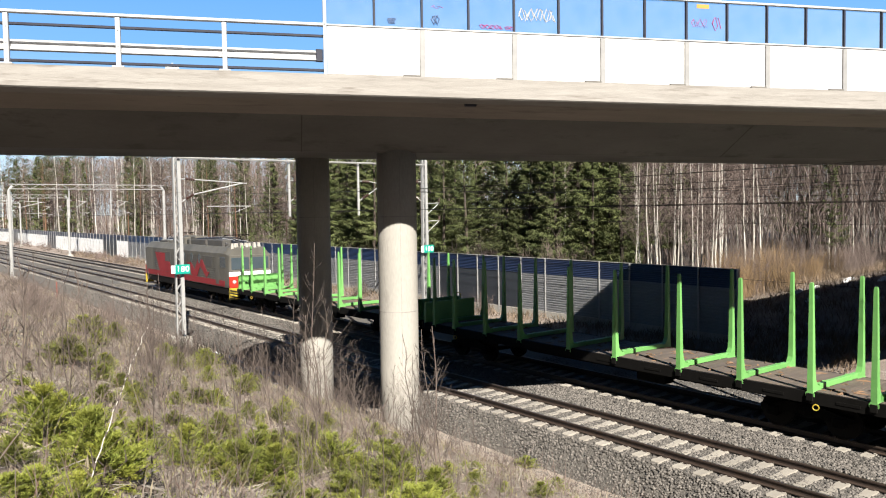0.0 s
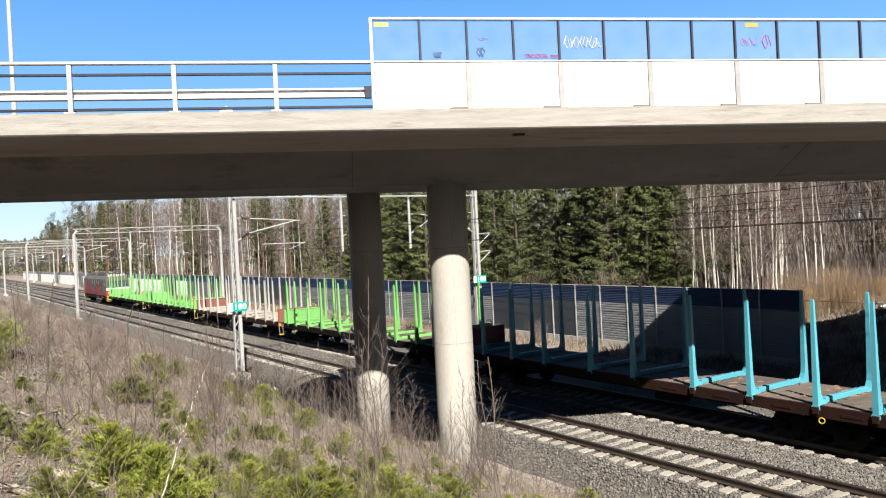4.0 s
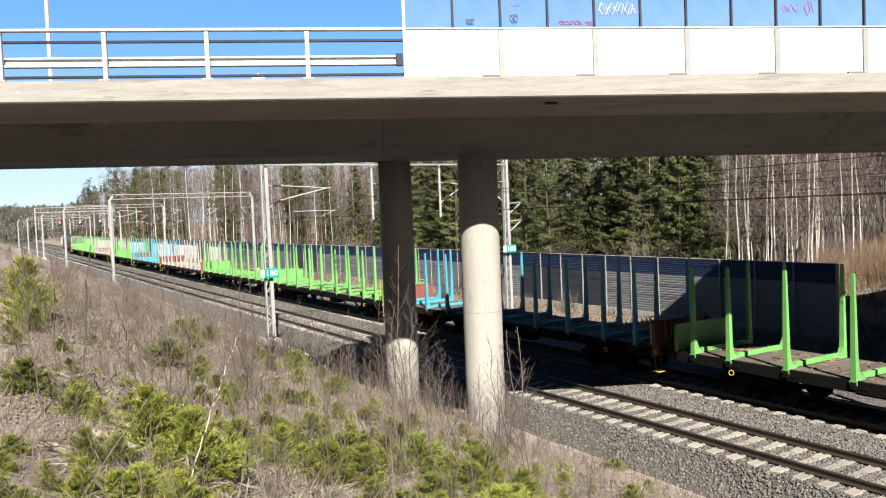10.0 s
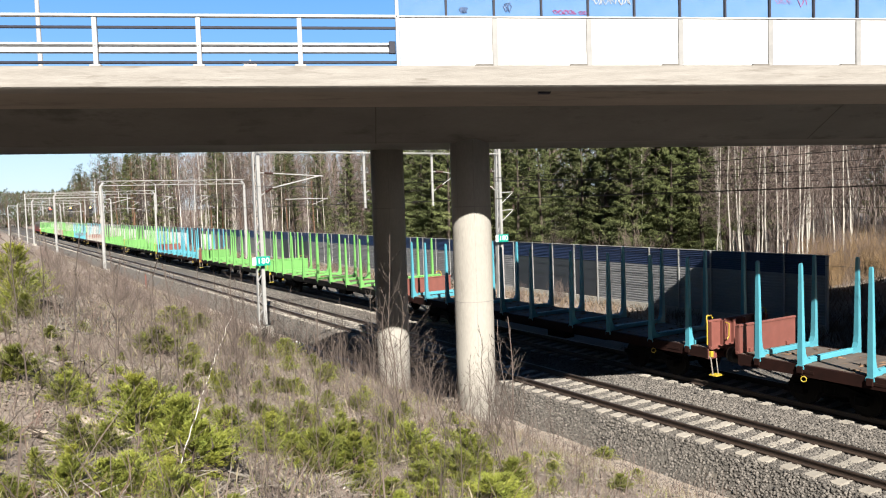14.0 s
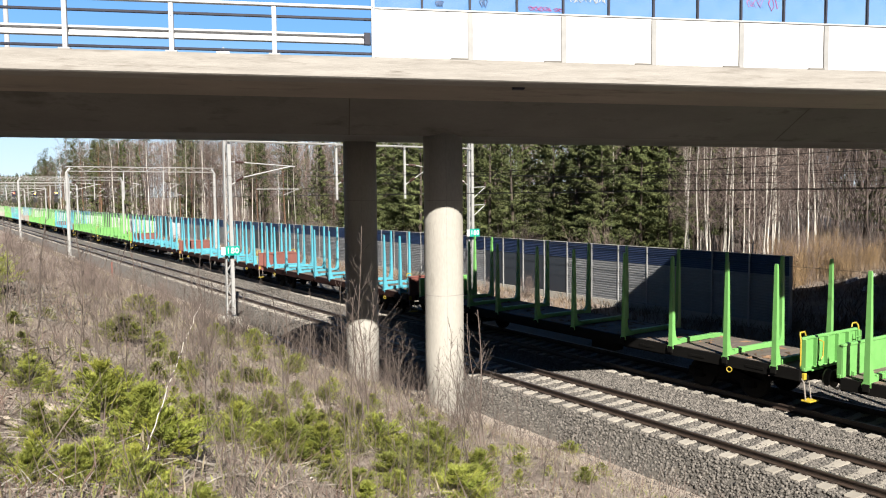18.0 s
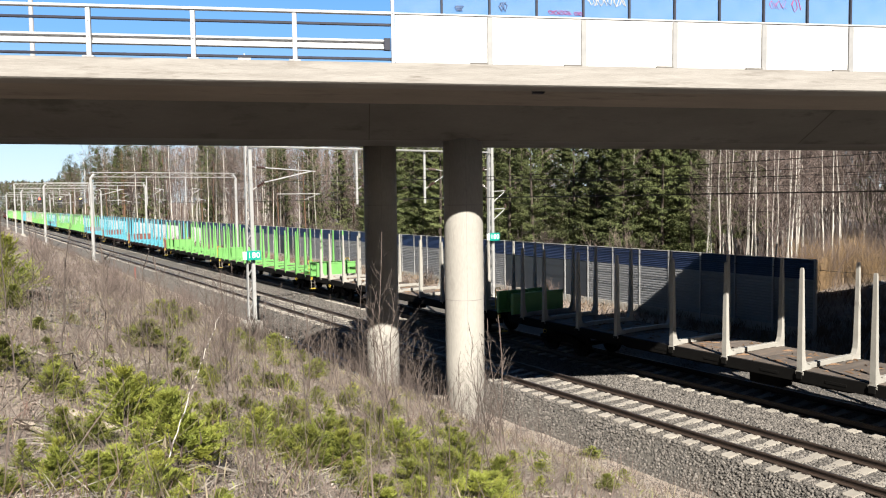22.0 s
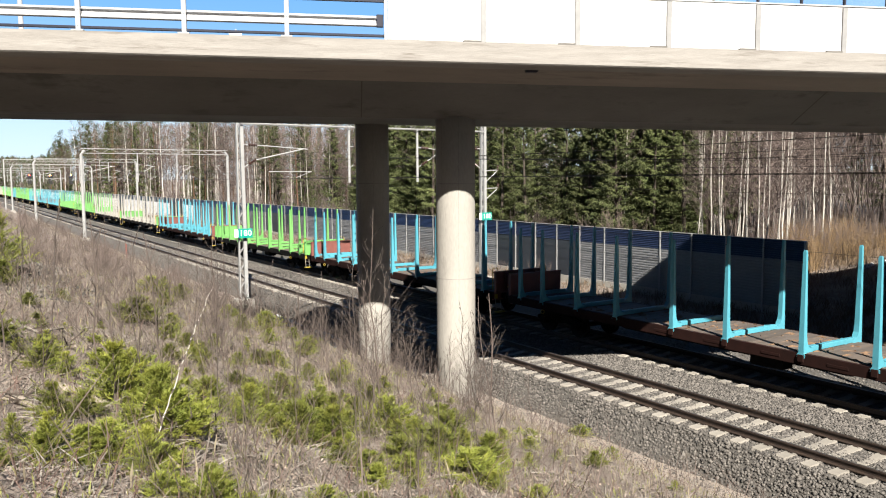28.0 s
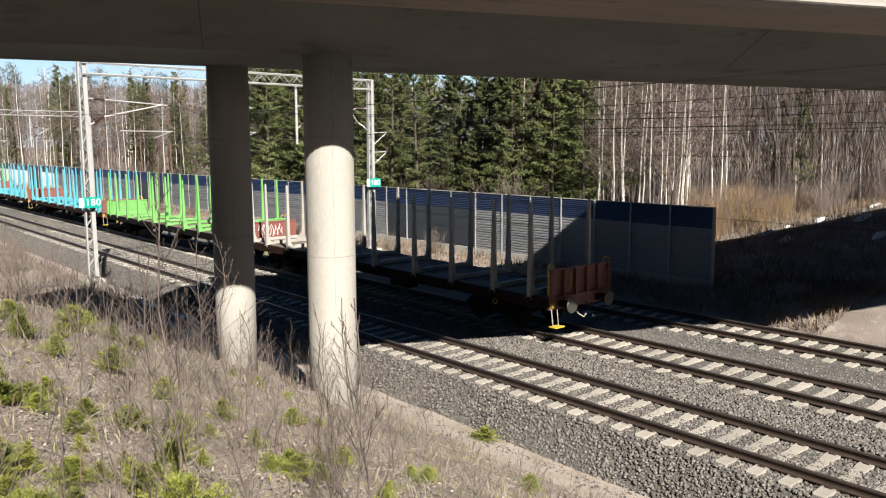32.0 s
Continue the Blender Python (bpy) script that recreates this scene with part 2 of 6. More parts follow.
MAT["sign_white"] = material("white_sign_paint", (0.82, 0.84, 0.84), (0.76, 0.78, 0.78), 3, 0.45, 0, 0, dim=0.7)
MAT["yellow"] = material("yellow_paint", (0.78, 0.58, 0.04), (0.64, 0.47, 0.04), 6, 0.55, 0, 0.05, stain=(0.3, 0.24, 0.12), stain_scale=9, stain_at=0.62)
MAT["black"] = material("black_paint", (0.015, 0.015, 0.015), (0.02, 0.02, 0.02), 6, 0.5, 0, 0.05)
MAT["green"] = material("bright_green_paint", (0.26, 0.66, 0.19), (0.2, 0.55, 0.15), 2, 0.45, 0, 0.08, 30, stain=(0.16, 0.36, 0.1), stain_scale=5, stain_at=0.64, vary=0.12)
MAT["blue"] = material("sky_blue_paint", (0.13, 0.56, 0.72), (0.11, 0.48, 0.63), 2, 0.45, 0, 0.08, 30, stain=(0.1, 0.32, 0.41), stain_scale=5, stain_at=0.64, vary=0.12)
MAT["grey_white"] = material("weathered_white_paint", (0.58, 0.57, 0.53), (0.48, 0.46, 0.42), 2, 0.55, 0, 0.1, 30, stain=(0.33, 0.29, 0.24), stain_scale=2.5, stain_at=0.62, vary=0.1)
MAT["redbrown"] = material("red_oxide_paint", (0.33, 0.11, 0.088), (0.25, 0.08, 0.064), 2.5, 0.6, 0, 0.1, 30, stain=(0.16, 0.06, 0.045), stain_scale=2, stain_at=0.64, vary=0.1)
# near-black base holds the shade under the train along with the grime
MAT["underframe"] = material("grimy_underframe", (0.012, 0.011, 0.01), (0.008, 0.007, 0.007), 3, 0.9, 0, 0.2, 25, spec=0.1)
# sill black also stands in for shade on the wagon sides
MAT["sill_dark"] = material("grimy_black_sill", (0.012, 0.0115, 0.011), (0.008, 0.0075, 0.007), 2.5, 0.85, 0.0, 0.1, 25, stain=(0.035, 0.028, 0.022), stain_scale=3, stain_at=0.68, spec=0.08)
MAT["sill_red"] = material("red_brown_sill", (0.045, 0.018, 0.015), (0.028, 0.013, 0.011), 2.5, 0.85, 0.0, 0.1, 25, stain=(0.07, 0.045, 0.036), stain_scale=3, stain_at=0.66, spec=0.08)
MAT["deck_wood"] = material("weathered_deck_boards", (0.19, 0.15, 0.122), (0.1, 0.078, 0.064), 2.2, 0.9, 0, 0.3, 30, stain=(0.3, 0.2, 0.13), stain_scale=3.5, stain_at=0.57, vary=0.22, stretch=(0.4, 2.5, 1))
MAT["bark_bits"] = material("bark_and_splinters", (0.33, 0.2, 0.11), (0.22, 0.12, 0.065), 20, 0.9, 0, 0.2, 60)
# wheel steel is darkened to hold the shade beneath the wagons
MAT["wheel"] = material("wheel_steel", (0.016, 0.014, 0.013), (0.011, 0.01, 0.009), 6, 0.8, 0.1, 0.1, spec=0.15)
MAT["fence_grey"] = material("corrugated_grey_panel", (0.4, 0.415, 0.445), (0.34, 0.355, 0.385), 0.6, 0.55, 0.1, 0.03, 12, vary=0.08)
MAT["fence_pale"] = material("pale_grey_panel", (0.74, 0.75, 0.78), (0.64, 0.65, 0.68), 0.6, 0.55, 0.0, 0.03, 12, dim=0.9)
MAT["fence_navy"] = material("navy_louvre_panel", (0.032, 0.052, 0.13), (0.026, 0.042, 0.105), 1, 0.45, 0.1, 0.03, 12, vary=0.1)
MAT["fence_slate"] = material("slate_blue_panel", (0.055, 0.066, 0.088), (0.045, 0.054, 0.072), 1, 0.4, 0, 0.03, 12, vary=0.08)
MAT["fence_post"] = material("light_fence_post", (0.62, 0.63, 0.64), (0.55, 0.56, 0.57), 1, 0.45, 0.2, 0.03, 12)
MAT["spruce"] = material("spruce_needles", (0.135, 0.178, 0.068), (0.25, 0.28, 0.112), 0.9, 0.7, 0, 0, 8, vary=0.25, spec=0.2, leafy=0.14)
MAT["young_spruce"] = material("young_spruce_needles", (0.51, 0.52, 0.085), (0.225, 0.315, 0.068), 1.3, 0.6, 0, 0, 30, vary=0.35, spec=0.3, leafy=0.25)
MAT["pine"] = material("pine_needles", (0.06, 0.085, 0.028), (0.09, 0.115, 0.045), 0.9, 0.7, 0, 0, 8, vary=0.25, spec=0.25)
MAT["trunk"] = material("brown_bark", (0.13, 0.1, 0.075), (0.08, 0.06, 0.048), 3, 0.95, 0, 0.5, 20, stretch=(1, 1, 0.3))
MAT["pine_trunk"] = material("orange_pine_bark", (0.28, 0.15, 0.08), (0.17, 0.1, 0.065), 2, 0.95, 0, 0.4, 20, stretch=(1, 1, 0.3))
MAT["birch_bark"] = material("white_birch_bark", (0.74, 0.71, 0.66), (0.62, 0.59, 0.54), 1.5, 0.8, 0, 0.2, 18, stain=(0.06, 0.05, 0.045), stain_scale=2.4, stain_at=0.6, stretch=(1, 1, 2.5), vary=0.25, dim=0.46)
MAT["twig"] = material("bare_birch_twigs", (0.27, 0.205, 0.185), (0.18, 0.135, 0.122), 1, 0.9, 0, 0, 10, vary=0.25)
MAT["sapling"] = material("bare_sapling_bark", (0.19, 0.145, 0.125), (0.1, 0.075, 0.066), 5, 0.9, 0, 0, 30, vary=0.3)
MAT["willow"] = material("ochre_willow_twigs", (0.44, 0.29, 0.14), (0.27, 0.18, 0.1), 1, 0.9, 0, 0, 10, vary=0.3)
MAT["dry_grass"] = material("dry_grass", (0.46, 0.4, 0.28), (0.3, 0.25, 0.17), 1.2, 0.9, 0, 0, 20)
MAT["moss_grass"] = material("fresh_grass", (0.36, 0.38, 0.09), (0.24, 0.27, 0.07), 1.2, 0.8, 0, 0, 20)
MAT["brown_verge"] = material("brown_verge_growth", (0.34, 0.245, 0.165), (0.2, 0.145, 0.1), 0.8, 0.9, 0, 0, 20)
MAT["deadwood"] = material("grey_dead_wood", (0.52, 0.48, 0.43), (0.33, 0.29, 0.255), 4, 0.9, 0, 0.2, 30)
MAT["red_brush"] = material("reddish_brush_stems", (0.22, 0.125, 0.1), (0.13, 0.08, 0.066), 2, 0.9, 0, 0, 30)
MAT["split_wood"] = material("pale_split_wood", (0.62, 0.54, 0.45), (0.45, 0.38, 0.31), 6, 0.9, 0, 0.3, 30, stain=(0.2, 0.17, 0.14), stain_scale=8, stain_at=0.55)
MAT["litter"] = material("leaf_litter_chips", (0.5, 0.41, 0.35), (0.29, 0.225, 0.19), 9, 0.95, 0, 0, 40, island=0.5, stain=(0.8, 0.75, 0.68), stain_scale=14, stain_at=0.57)

# ---- plan ----
# far clear sky beyond the wood, paler towards the horizon
haze = bpy.data.materials.new("clear_sky")
haze.use_nodes = True
hn, hl = haze.node_tree.nodes, haze.node_tree.links
hn.remove(hn["Principled BSDF"])
glow, tone, spot, axes = hn.new("ShaderNodeEmission"), hn.new("ShaderNodeValToRGB"), hn.new("ShaderNodeTexCoord"), hn.new("ShaderNodeSeparateXYZ")
level = hn.new("ShaderNodeMapRange")
level.inputs[1].default_value, level.inputs[2].default_value = 0.0, 2600.0 * math.tan(radians(30))
hl.new(spot.outputs["Object"], axes.inputs[0])
hl.new(axes.outputs["Z"], level.inputs[0])
hl.new(level.outputs[0], tone.inputs[0])
SKY_TONES = ((0.0, (0.78, 0.93, 1.0)), (0.15, (0.55, 0.79, 1.0)), (0.35, (0.22, 0.5, 0.95)), (0.6, (0.11, 0.36, 0.84)), (1.0, (0.07, 0.27, 0.72)))
ramp_ = tone.color_ramp
ramp_.elements[0].position, ramp_.elements[0].color = SKY_TONES[0][0], (*SKY_TONES[0][1], 1)
ramp_.elements[1].position, ramp_.elements[1].color = SKY_TONES[-1][0], (*SKY_TONES[-1][1], 1)
for at, c in SKY_TONES[1:-1]:
    ramp_.elements.new(at).color = (*c, 1)
hl.new(tone.outputs[0], glow.inputs[0])
glow.inputs[1].default_value = 0.29
hl.new(glow.outputs[0], hn["Material Output"].inputs[0])
g = Geo()
g.v = [(2600 * math.sin(radians(a)), 2600 * math.cos(radians(a)), z) for a in range(-40, 111, 5) for z in (-80, 500, 1000, 1500, 2000)]
g.f = [(5 * i + k, 5 * i + k + 1, 5 * i + k + 6, 5 * i + k + 5) for i in range(30) for k in range(4)]
tagged(part("backdrop", g, haze), "clear pale blue sky beyond the wood", "sky", kind="structure")

TRACKS = (16.85, 21.1, 25.5)
GAUGE_HALF = 0.798          # to the middle of the rail head
SKEW = radians(-25.84)      # the bridge's long axis, from +x
BR = Matrix.Rotation(SKEW, 4, "Z")
FRONT, WIDTH, TOP, GRADE = 16.06, 11.65, 8.885, -0.0138   # bridge: front edge, width, deck edge height, fall along its axis
FENCE_X, FENCE_Y0 = 31.0, 19.6


def smooth(t):
    t = min(max(t, 0.0), 1.0)
    return t * t * (3 - 2 * t)


PROFILE = ((-3000, 7.5), (-30, 6.0), (-6, 5.15), (0, 4.4), (4, 3.45), (8, 1.85), (11, 0.45), (12.9, -0.5), (13.6, -0.78), (14.6, -0.97), (26.8, -0.8), (28.2, -0.5), (29.5, -0.2), (31, -0.02), (33, 0.1), (45, 0.9), (80, 2.5), (3000, 30))


def ground_z(x, y, rough=True):
    for (x0, z0), (x1, z1) in zip(PROFILE, PROFILE[1:]):
        if x <= x1:
            z = z0 + (z1 - z0) * max(x - x0, 0) / (x1 - x0)
            break
    else:
        z = PROFILE[-1][1]
    low = -0.4 + 4.4 * smooth((3.0 - x) / 11) if x < 12.9 else z
    cut = smooth((-x * math.sin(SKEW) + y * math.cos(SKEW) - 19.6) / 5.0) * smooth((12.9 - x) / 3.0)
    z += (min(low, z) - z) * cut
    along, across = x * math.cos(SKEW) + y * math.sin(SKEW), -x * math.sin(SKEW) + y * math.cos(SKEW)
    side = smooth((across - 4) / 8) * smooth((46 - across) / 10)
    z += side * (smooth((-15 - along) / 10) * max(8.5 - z, 0) + smooth((along - 19) / 24) * 2.6)
    if rough:
        amp = 0.16 if x < 12.5 else (0.04 if x < 28.5 else 0.12)
        z += amp * noise.noise(Vector((x * 0.55, y * 0.55, 0))) + 0.4 * amp * noise.noise(Vector((x * 1.9, y * 1.9, 5)))
        if x < 10:
            z += 0.35 * noise.noise(Vector((x * 0.13, y * 0.13, 9)))
    return z


def spread(*runs):
    out = []
    for a, b, s in runs:
        k = max(int(round((b - a) / s)), 1)
        out += [a + (b - a) * i / k for i in range(k)]
    return out + [runs[-1][1]]


def grid_mesh(xs, ys, height):
    g = Geo()
    g.v = [(x, y, height(x, y)) for y in ys for x in xs]
    n = len(xs)
    g.f = [(j * n + i, j * n + i + 1, (j + 1) * n + i + 1, (j + 1) * n + i) for j in range(len(ys) - 1) for i in range(n - 1)]
    return g


ground = part("ground", grid_mesh(spread((-3000, -300, 900), (-300, -60, 40), (-60, -12, 4), (-12, 15, 0.5), (15, 28, 2.6), (28, 36, 0.8), (36, 90, 3), (90, 400, 40), (400, 3000, 650)),
                                  spread((-1500, -100, 350), (-100, -16, 12), (-16, -2, 2), (-2, 40, 0.5), (40, 120, 1.6), (120, 400, 14), (400, 3000, 325)), ground_z), MAT["ground"], smooth=True)
tagged(ground, "uneven slope of brown leaf litter, dry grass and stones", "ground", kind="structure")

# the sandy path beside the ballast
g = Geo()
ys = spread((-12, 60, 0.8), (60, 200, 4))
for y in ys:
    w = 0.25 * noise.noise(Vector((0, y * 0.5, 3)))
    g.v += [(13.0 + w, y, ground_z(13.0 + w, y) - 0.03), (13.5, y, ground_z(13.5, y) + 0.03), (14.2, y, ground_z(14.2, y) + 0.03), (14.9, y, ground_z(14.9, y) + 0.02)]
g.f = [(4 * j + i, 4 * j + i + 1, 4 * j + i + 5, 4 * j + i + 4) for j in range(len(ys) - 1) for i in range(3)]
tagged(part("sand_verge", g, MAT["sand"], smooth=True), "strip of pale sandy gravel along the ballast foot", "verge", kind="structure")

# ballast bed
g = Geo()
BED = ((14.45, -1.05), (15.45, -0.235), (15.6, -0.215), (18.2, -0.215), (18.5, -0.22), (19.6, -0.22), (19.8, -0.215), (22.4, -0.215), (23.3, -0.28), (24.2, -0.215), (26.9, -0.215), (28.3, -0.75))
ys = spread((-60, -14, 4), (-14, 40, 0.6), (40, 140, 3), (140, 900, 60))
for y in ys:
    for x, z in BED:
        w = 0.1 * noise.noise(Vector((x, y * 0.7, 2))) if x < 15 or x > 28 else 0
        g.v.append((x + w, y, z + 0.025 * noise.noise(Vector((x * 1.3, y * 1.3, 7)))))
k = len(BED)
g.f = [(k * j + i, k * j + i + 1, k * (j + 1) + i + 1, k * (j + 1) + i) for j in range(len(ys) - 1) for i in range(k - 1)]
tagged(part("ballast_bed", g, MAT["ballast"], smooth=True), "grey crushed-stone ballast bed under three tracks", "ballast", kind="structure")


def sleeper_geo(x=0.0, y=0.0, g=None):
    g = g or Geo()
    rings = []
    for px, zt, w in ((-1.3, -0.19, 0.1), (-1.27, -0.165, 0.125), (-0.55, -0.165, 0.125), (-0.3, -0.195, 0.11), (0.3, -0.195, 0.11), (0.55, -0.165, 0.125), (1.27, -0.165, 0.125), (1.3, -0.19, 0.1)):
        rings.append([(x + px, y - w - 0.03, -0.36), (x + px, y + w + 0.03, -0.36), (x + px, y + w, zt), (x + px, y - w, zt)])
    return g.loft(rings)


def fastening_geo():
    g = Geo()
    for s in (-GAUGE_HALF, GAUGE_HALF):
        for e in (-0.11, 0.11):
            g.cbox(s + e - 0.03, -0.06, -0.17, s + e + 0.03, 0.06, -0.135, 0.008)
    return g


RAIL_PROFILE = ((-0.075, -0.165), (0.075, -0.165), (0.075, -0.153), (0.012, -0.13), (0.01, -0.045), (0.036, -0.036), (0.036, -0.006), (0.03, -0.0), (-0.03, -0.0), (-0.036, -0.006), (-0.036, -0.036), (-0.01, -0.045), (-0.012, -0.13), (-0.075, -0.153))
sleeper_mesh = sleeper_geo().mesh("sleeper", MAT["sleeper"])
fast_mesh = fastening_geo().mesh("rail_fastening", MAT["rail"])
TRACK_THINGS = []
for k, tx in enumerate(TRACKS):
    tr = thing("track", "ballasted railway track with rusty rails on pale concrete sleepers", "track", pose(tx, 0, 0), "railway tracks", "structure")
    TRACK_THINGS.append(tr)
    for s in (-GAUGE_HALF, GAUGE_HALF):
        g = Geo().loft([[(s + px, y, pz) for px, pz in RAIL_PROFILE] for y in (-60, 900)])
        part("rail", g, MAT["rail"], tr)
        part("rail_head", Geo().box(s - 0.028, -60, -0.001, s + 0.028, 900, 0.003), MAT["railhead"], tr, "worn rail running surface")
    far = Geo()
    for i in range(620):
        y = -30 + 0.61 * i
        if -2 < y < (64 if k == 0 else 46):
            continue
        if y < 340:
            sleeper_geo(0, y, far)
    far.v = [(x, y, z - 0.045) for x, y, z in far.v]
    part("far_sleepers", far, MAT["sleeper"], tr, kind="stuff")

# ---- the bridge ----
bridge = thing("road_bridge", "concrete road bridge on round piers with steel railing and noise screen", "bridge", BR, kind="structure")


def sheared(g):
    g.v = [(x, y, z + TOP + GRADE * x) for x, y, z in g.v]
    return g


def bpart(name, g, mat, label="", smooth_=False, parent=None):
    return part(name, sheared(g), mat, parent or bridge, label, smooth=smooth_)


F, B = FRONT, FRONT + WIDTH
SLAB = ((F + 0.5, -0.02), (F + 0.5, -0.42), (F + 1.85, -0.6), (B - 1.85, -0.6), (B - 0.5, -0.42), (B - 0.5, -0.02))
CORE = ((F + 1.85, -0.5), (F + 1.85, -0.605), (F + 3.4, -1.3), (B - 3.4, -1.14), (B - 1.85, -0.605), (B - 1.85, -0.5))
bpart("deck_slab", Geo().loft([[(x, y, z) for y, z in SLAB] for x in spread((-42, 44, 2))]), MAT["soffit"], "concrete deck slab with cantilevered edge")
# beam colour carries painted shade, so it sits darker than the slab
bpart("box_beam", Geo().loft([[(x, y, z) for y, z in CORE] for x in spread((-42, 44, 2))]), MAT["concrete"], "concrete beam with sloped sides, painted dark for its shade")
EDGE = ((F, 0), (F, -0.4), (F + 0.03, -0.43), (F + 0.07, -0.43), (F + 0.09, -0.41), (F + 0.12, -0.43), (F + 0.5, -0.46), (F + 0.5, 0.03))
bpart("edge_beam", Geo().loft([[(x, y, z) for y, z in EDGE] for x in spread((-42, 44, 2))]), MAT["fascia"], "weathered pale concrete edge beam")
bpart("edge_beam", Geo().loft([[(x, y, z) for y, z in ((B - 0.5, 0.03), (B - 0.5, -0.46), (B, -0.43), (B, 0))] for x in spread((-42, 44, 2))]), MAT["fascia"])
for (px, py) in ((11.08, 16.64), (11.14, 21.3)):
    g = Geo()
    rings = [[(0.5 * math.cos(2 * math.pi * a / 48), 0.5 * math.sin(2 * math.pi * a / 48), z) for a in range(48)] for z in (-1.2, 2, 4, 6, 7.9)]
    g.loft(rings)
    part("pier", g, MAT["pier"], bridge, "round grey concrete pier", m=BR.inverted() @ pose(px, py, 0), smooth=True)
    for z in (1.15, 3.55, 5.95):
        seam = Geo().loft([[(r * math.cos(2 * math.pi * a / 48), r * math.sin(2 * math.pi * a / 48), q) for a in range(48)] for q, r in ((z - 0.012, 0.4985), (z - 0.007, 0.5025), (z + 0.007, 0.5025), (z + 0.012, 0.4985))], False)
        part("casting_seam", seam, MAT["fascia"], bridge, m=BR.inverted() @ pose(px, py, 0))
    for a in (-2.0, -2.9):
        part("casting_seam", Geo().tube((0.4965 * math.cos(a), 0.4965 * math.sin(a), -1.0), (0.4965 * math.cos(a), 0.4965 * math.sin(a), 7.6), 0.006, 0.006, 6), MAT["fascia"], bridge, m=BR.inverted() @ pose(px, py, 0))

# construction joints seen as shallow lines on the beam, drains and tie holes
for x, y in ((3.95, F + 0.62),):
    g = Geo().cbox(x - 0.13, y - 0.08, -0.5, x + 0.13, y + 0.08, -0.4, 0.02)
    bpart("drain_pipe", g, MAT["dark_steel"], "short black drain spout under the deck")
for x in (-5.1, -2.1, 0.95, 3.2, 4.1, 6.6, 9.8):
    bpart("tie_hole", Geo().tube((x, F + 0.6, -0.45), (x, F + 0.6, -0.405), 0.025, 0.025, 8), MAT["black"])

# joints of the formwork across the sloping face of the beam
for i in range(-3, 4):
    x = 11.2 * i + 0.35
    ring = lambda q: [(q, F + 1.85, -0.612), (q, F + 3.4, -1.307), (q, F + 3.4, -1.302), (q, F + 1.85, -0.607)]
    bpart("formwork_joint", Geo().loft([ring(x - 0.012), ring(x + 0.012)]), MAT["dark_joint"])

POST0, PITCH = 0.83, 1.985
yr = F + 0.1
# open railing to the side of the screen
for i in range(-16, 0):
    x = POST0 + PITCH * i
    g = Geo().cbox(x - 0.045, yr - 0.03, 0, x + 0.045, yr + 0.05, 0.97, 0.006)
    g.cbox(x - 0.11, yr - 0.1, 0, x + 0.11, yr + 0.12, 0.03, 0.004)
    for zz in (0.12, 0.42, 0.72):
        g.tube((x, yr - 0.045, zz), (x, yr - 0.03, zz), 0.014, 0.014, 6)
    bpart("railing_post", g, MAT["galv"], "galvanised railing post")
x0, x1 = POST0 - 16 * PITCH, POST0
bpart("top_rail", Geo().cbox(x0, yr - 0.05, 0.97, x1, yr + 0.07, 1.03, 0.01), MAT["galv"], "galvanised top rail")
for z in (0.07, 0.76):
    g = Geo().cbox(x0, yr + 0.06, z, x1, yr + 0.11, z + 0.055, 0.01)
    bpart("slim_rail", g, MAT["dark_steel"], "slim dark steel rail")
W = ((0, 0.38), (0.05, 0.4), (0.05, 0.44), (0.0, 0.47), (0.0, 0.52), (0.05, 0.55), (0.05, 0.585), (0.0, 0.6), (-0.012, 0.6), (-0.012, 0.38))
bpart("guard_beam", Geo().loft([[(x, yr + 0.11 - dy, z - 0.1) for dy, z in W] for x in (x0, x1 - 0.1)]), MAT["galv"], "corrugated guard rail beam")
bpart("guard_beam_end", Geo().cbox(x1 - 0.2, yr + 0.05, 0.27, x1 - 0.06, yr + 0.14, 0.52, 0.01), MAT["dark_steel"])
# solid white panels with the clear screen above
bpart("screen_end_post", Geo().cbox(POST0 - 0.05, yr - 0.05, 0, POST0 + 0.02, yr + 0.06, 1.9, 0.008), MAT["galv"])
NP = 20
for i in range(NP):
    x = POST0 + PITCH * i
    bpart("white_panel", Geo().cbox(x + 0.03, yr - 0.01, 0.015, x + PITCH - 0.03, yr + 0.05, 0.985, 0.008), MAT["panel_white" if i < 4 else "panel_grey"], "plain white parapet panel" if i < 4 else "greyer white parapet panel")
    if i:
        g = Geo().cbox(x - 0.055, yr - 0.045, 0, x + 0.055, yr + 0.05, 0.97, 0.006)
        for zz in (0.5, 0.92):
            g.tube((x, yr - 0.04, zz), (x, yr - 0.03, zz), 0.014, 0.014, 6)
        bpart("panel_post", g, MAT["post_grey"], "grey panel post with bolts")
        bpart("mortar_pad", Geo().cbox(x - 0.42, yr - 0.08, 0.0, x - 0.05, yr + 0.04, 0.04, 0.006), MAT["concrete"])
bpart("screen_sill", Geo().cbox(POST0 - 0.03, yr - 0.03, 0.985, POST0 + NP * PITCH, yr + 0.06, 1.02, 0.006), MAT["galv"])
bpart("screen_head", Geo().cbox(POST0 - 0.03, yr - 0.03, 1.87, POST0 + NP * PITCH, yr + 0.06, 1.92, 0.006), MAT["galv"])
glass = bpy.data.materials.new("clear_screen_glass")
glass.use_nodes = True
gn = glass.node_tree.nodes
gb = gn["Principled BSDF"]
gb.inputs["Base Color"].default_value = (0.8, 0.82, 0.84, 1)
gb.inputs["Roughness"].default_value = 0.25
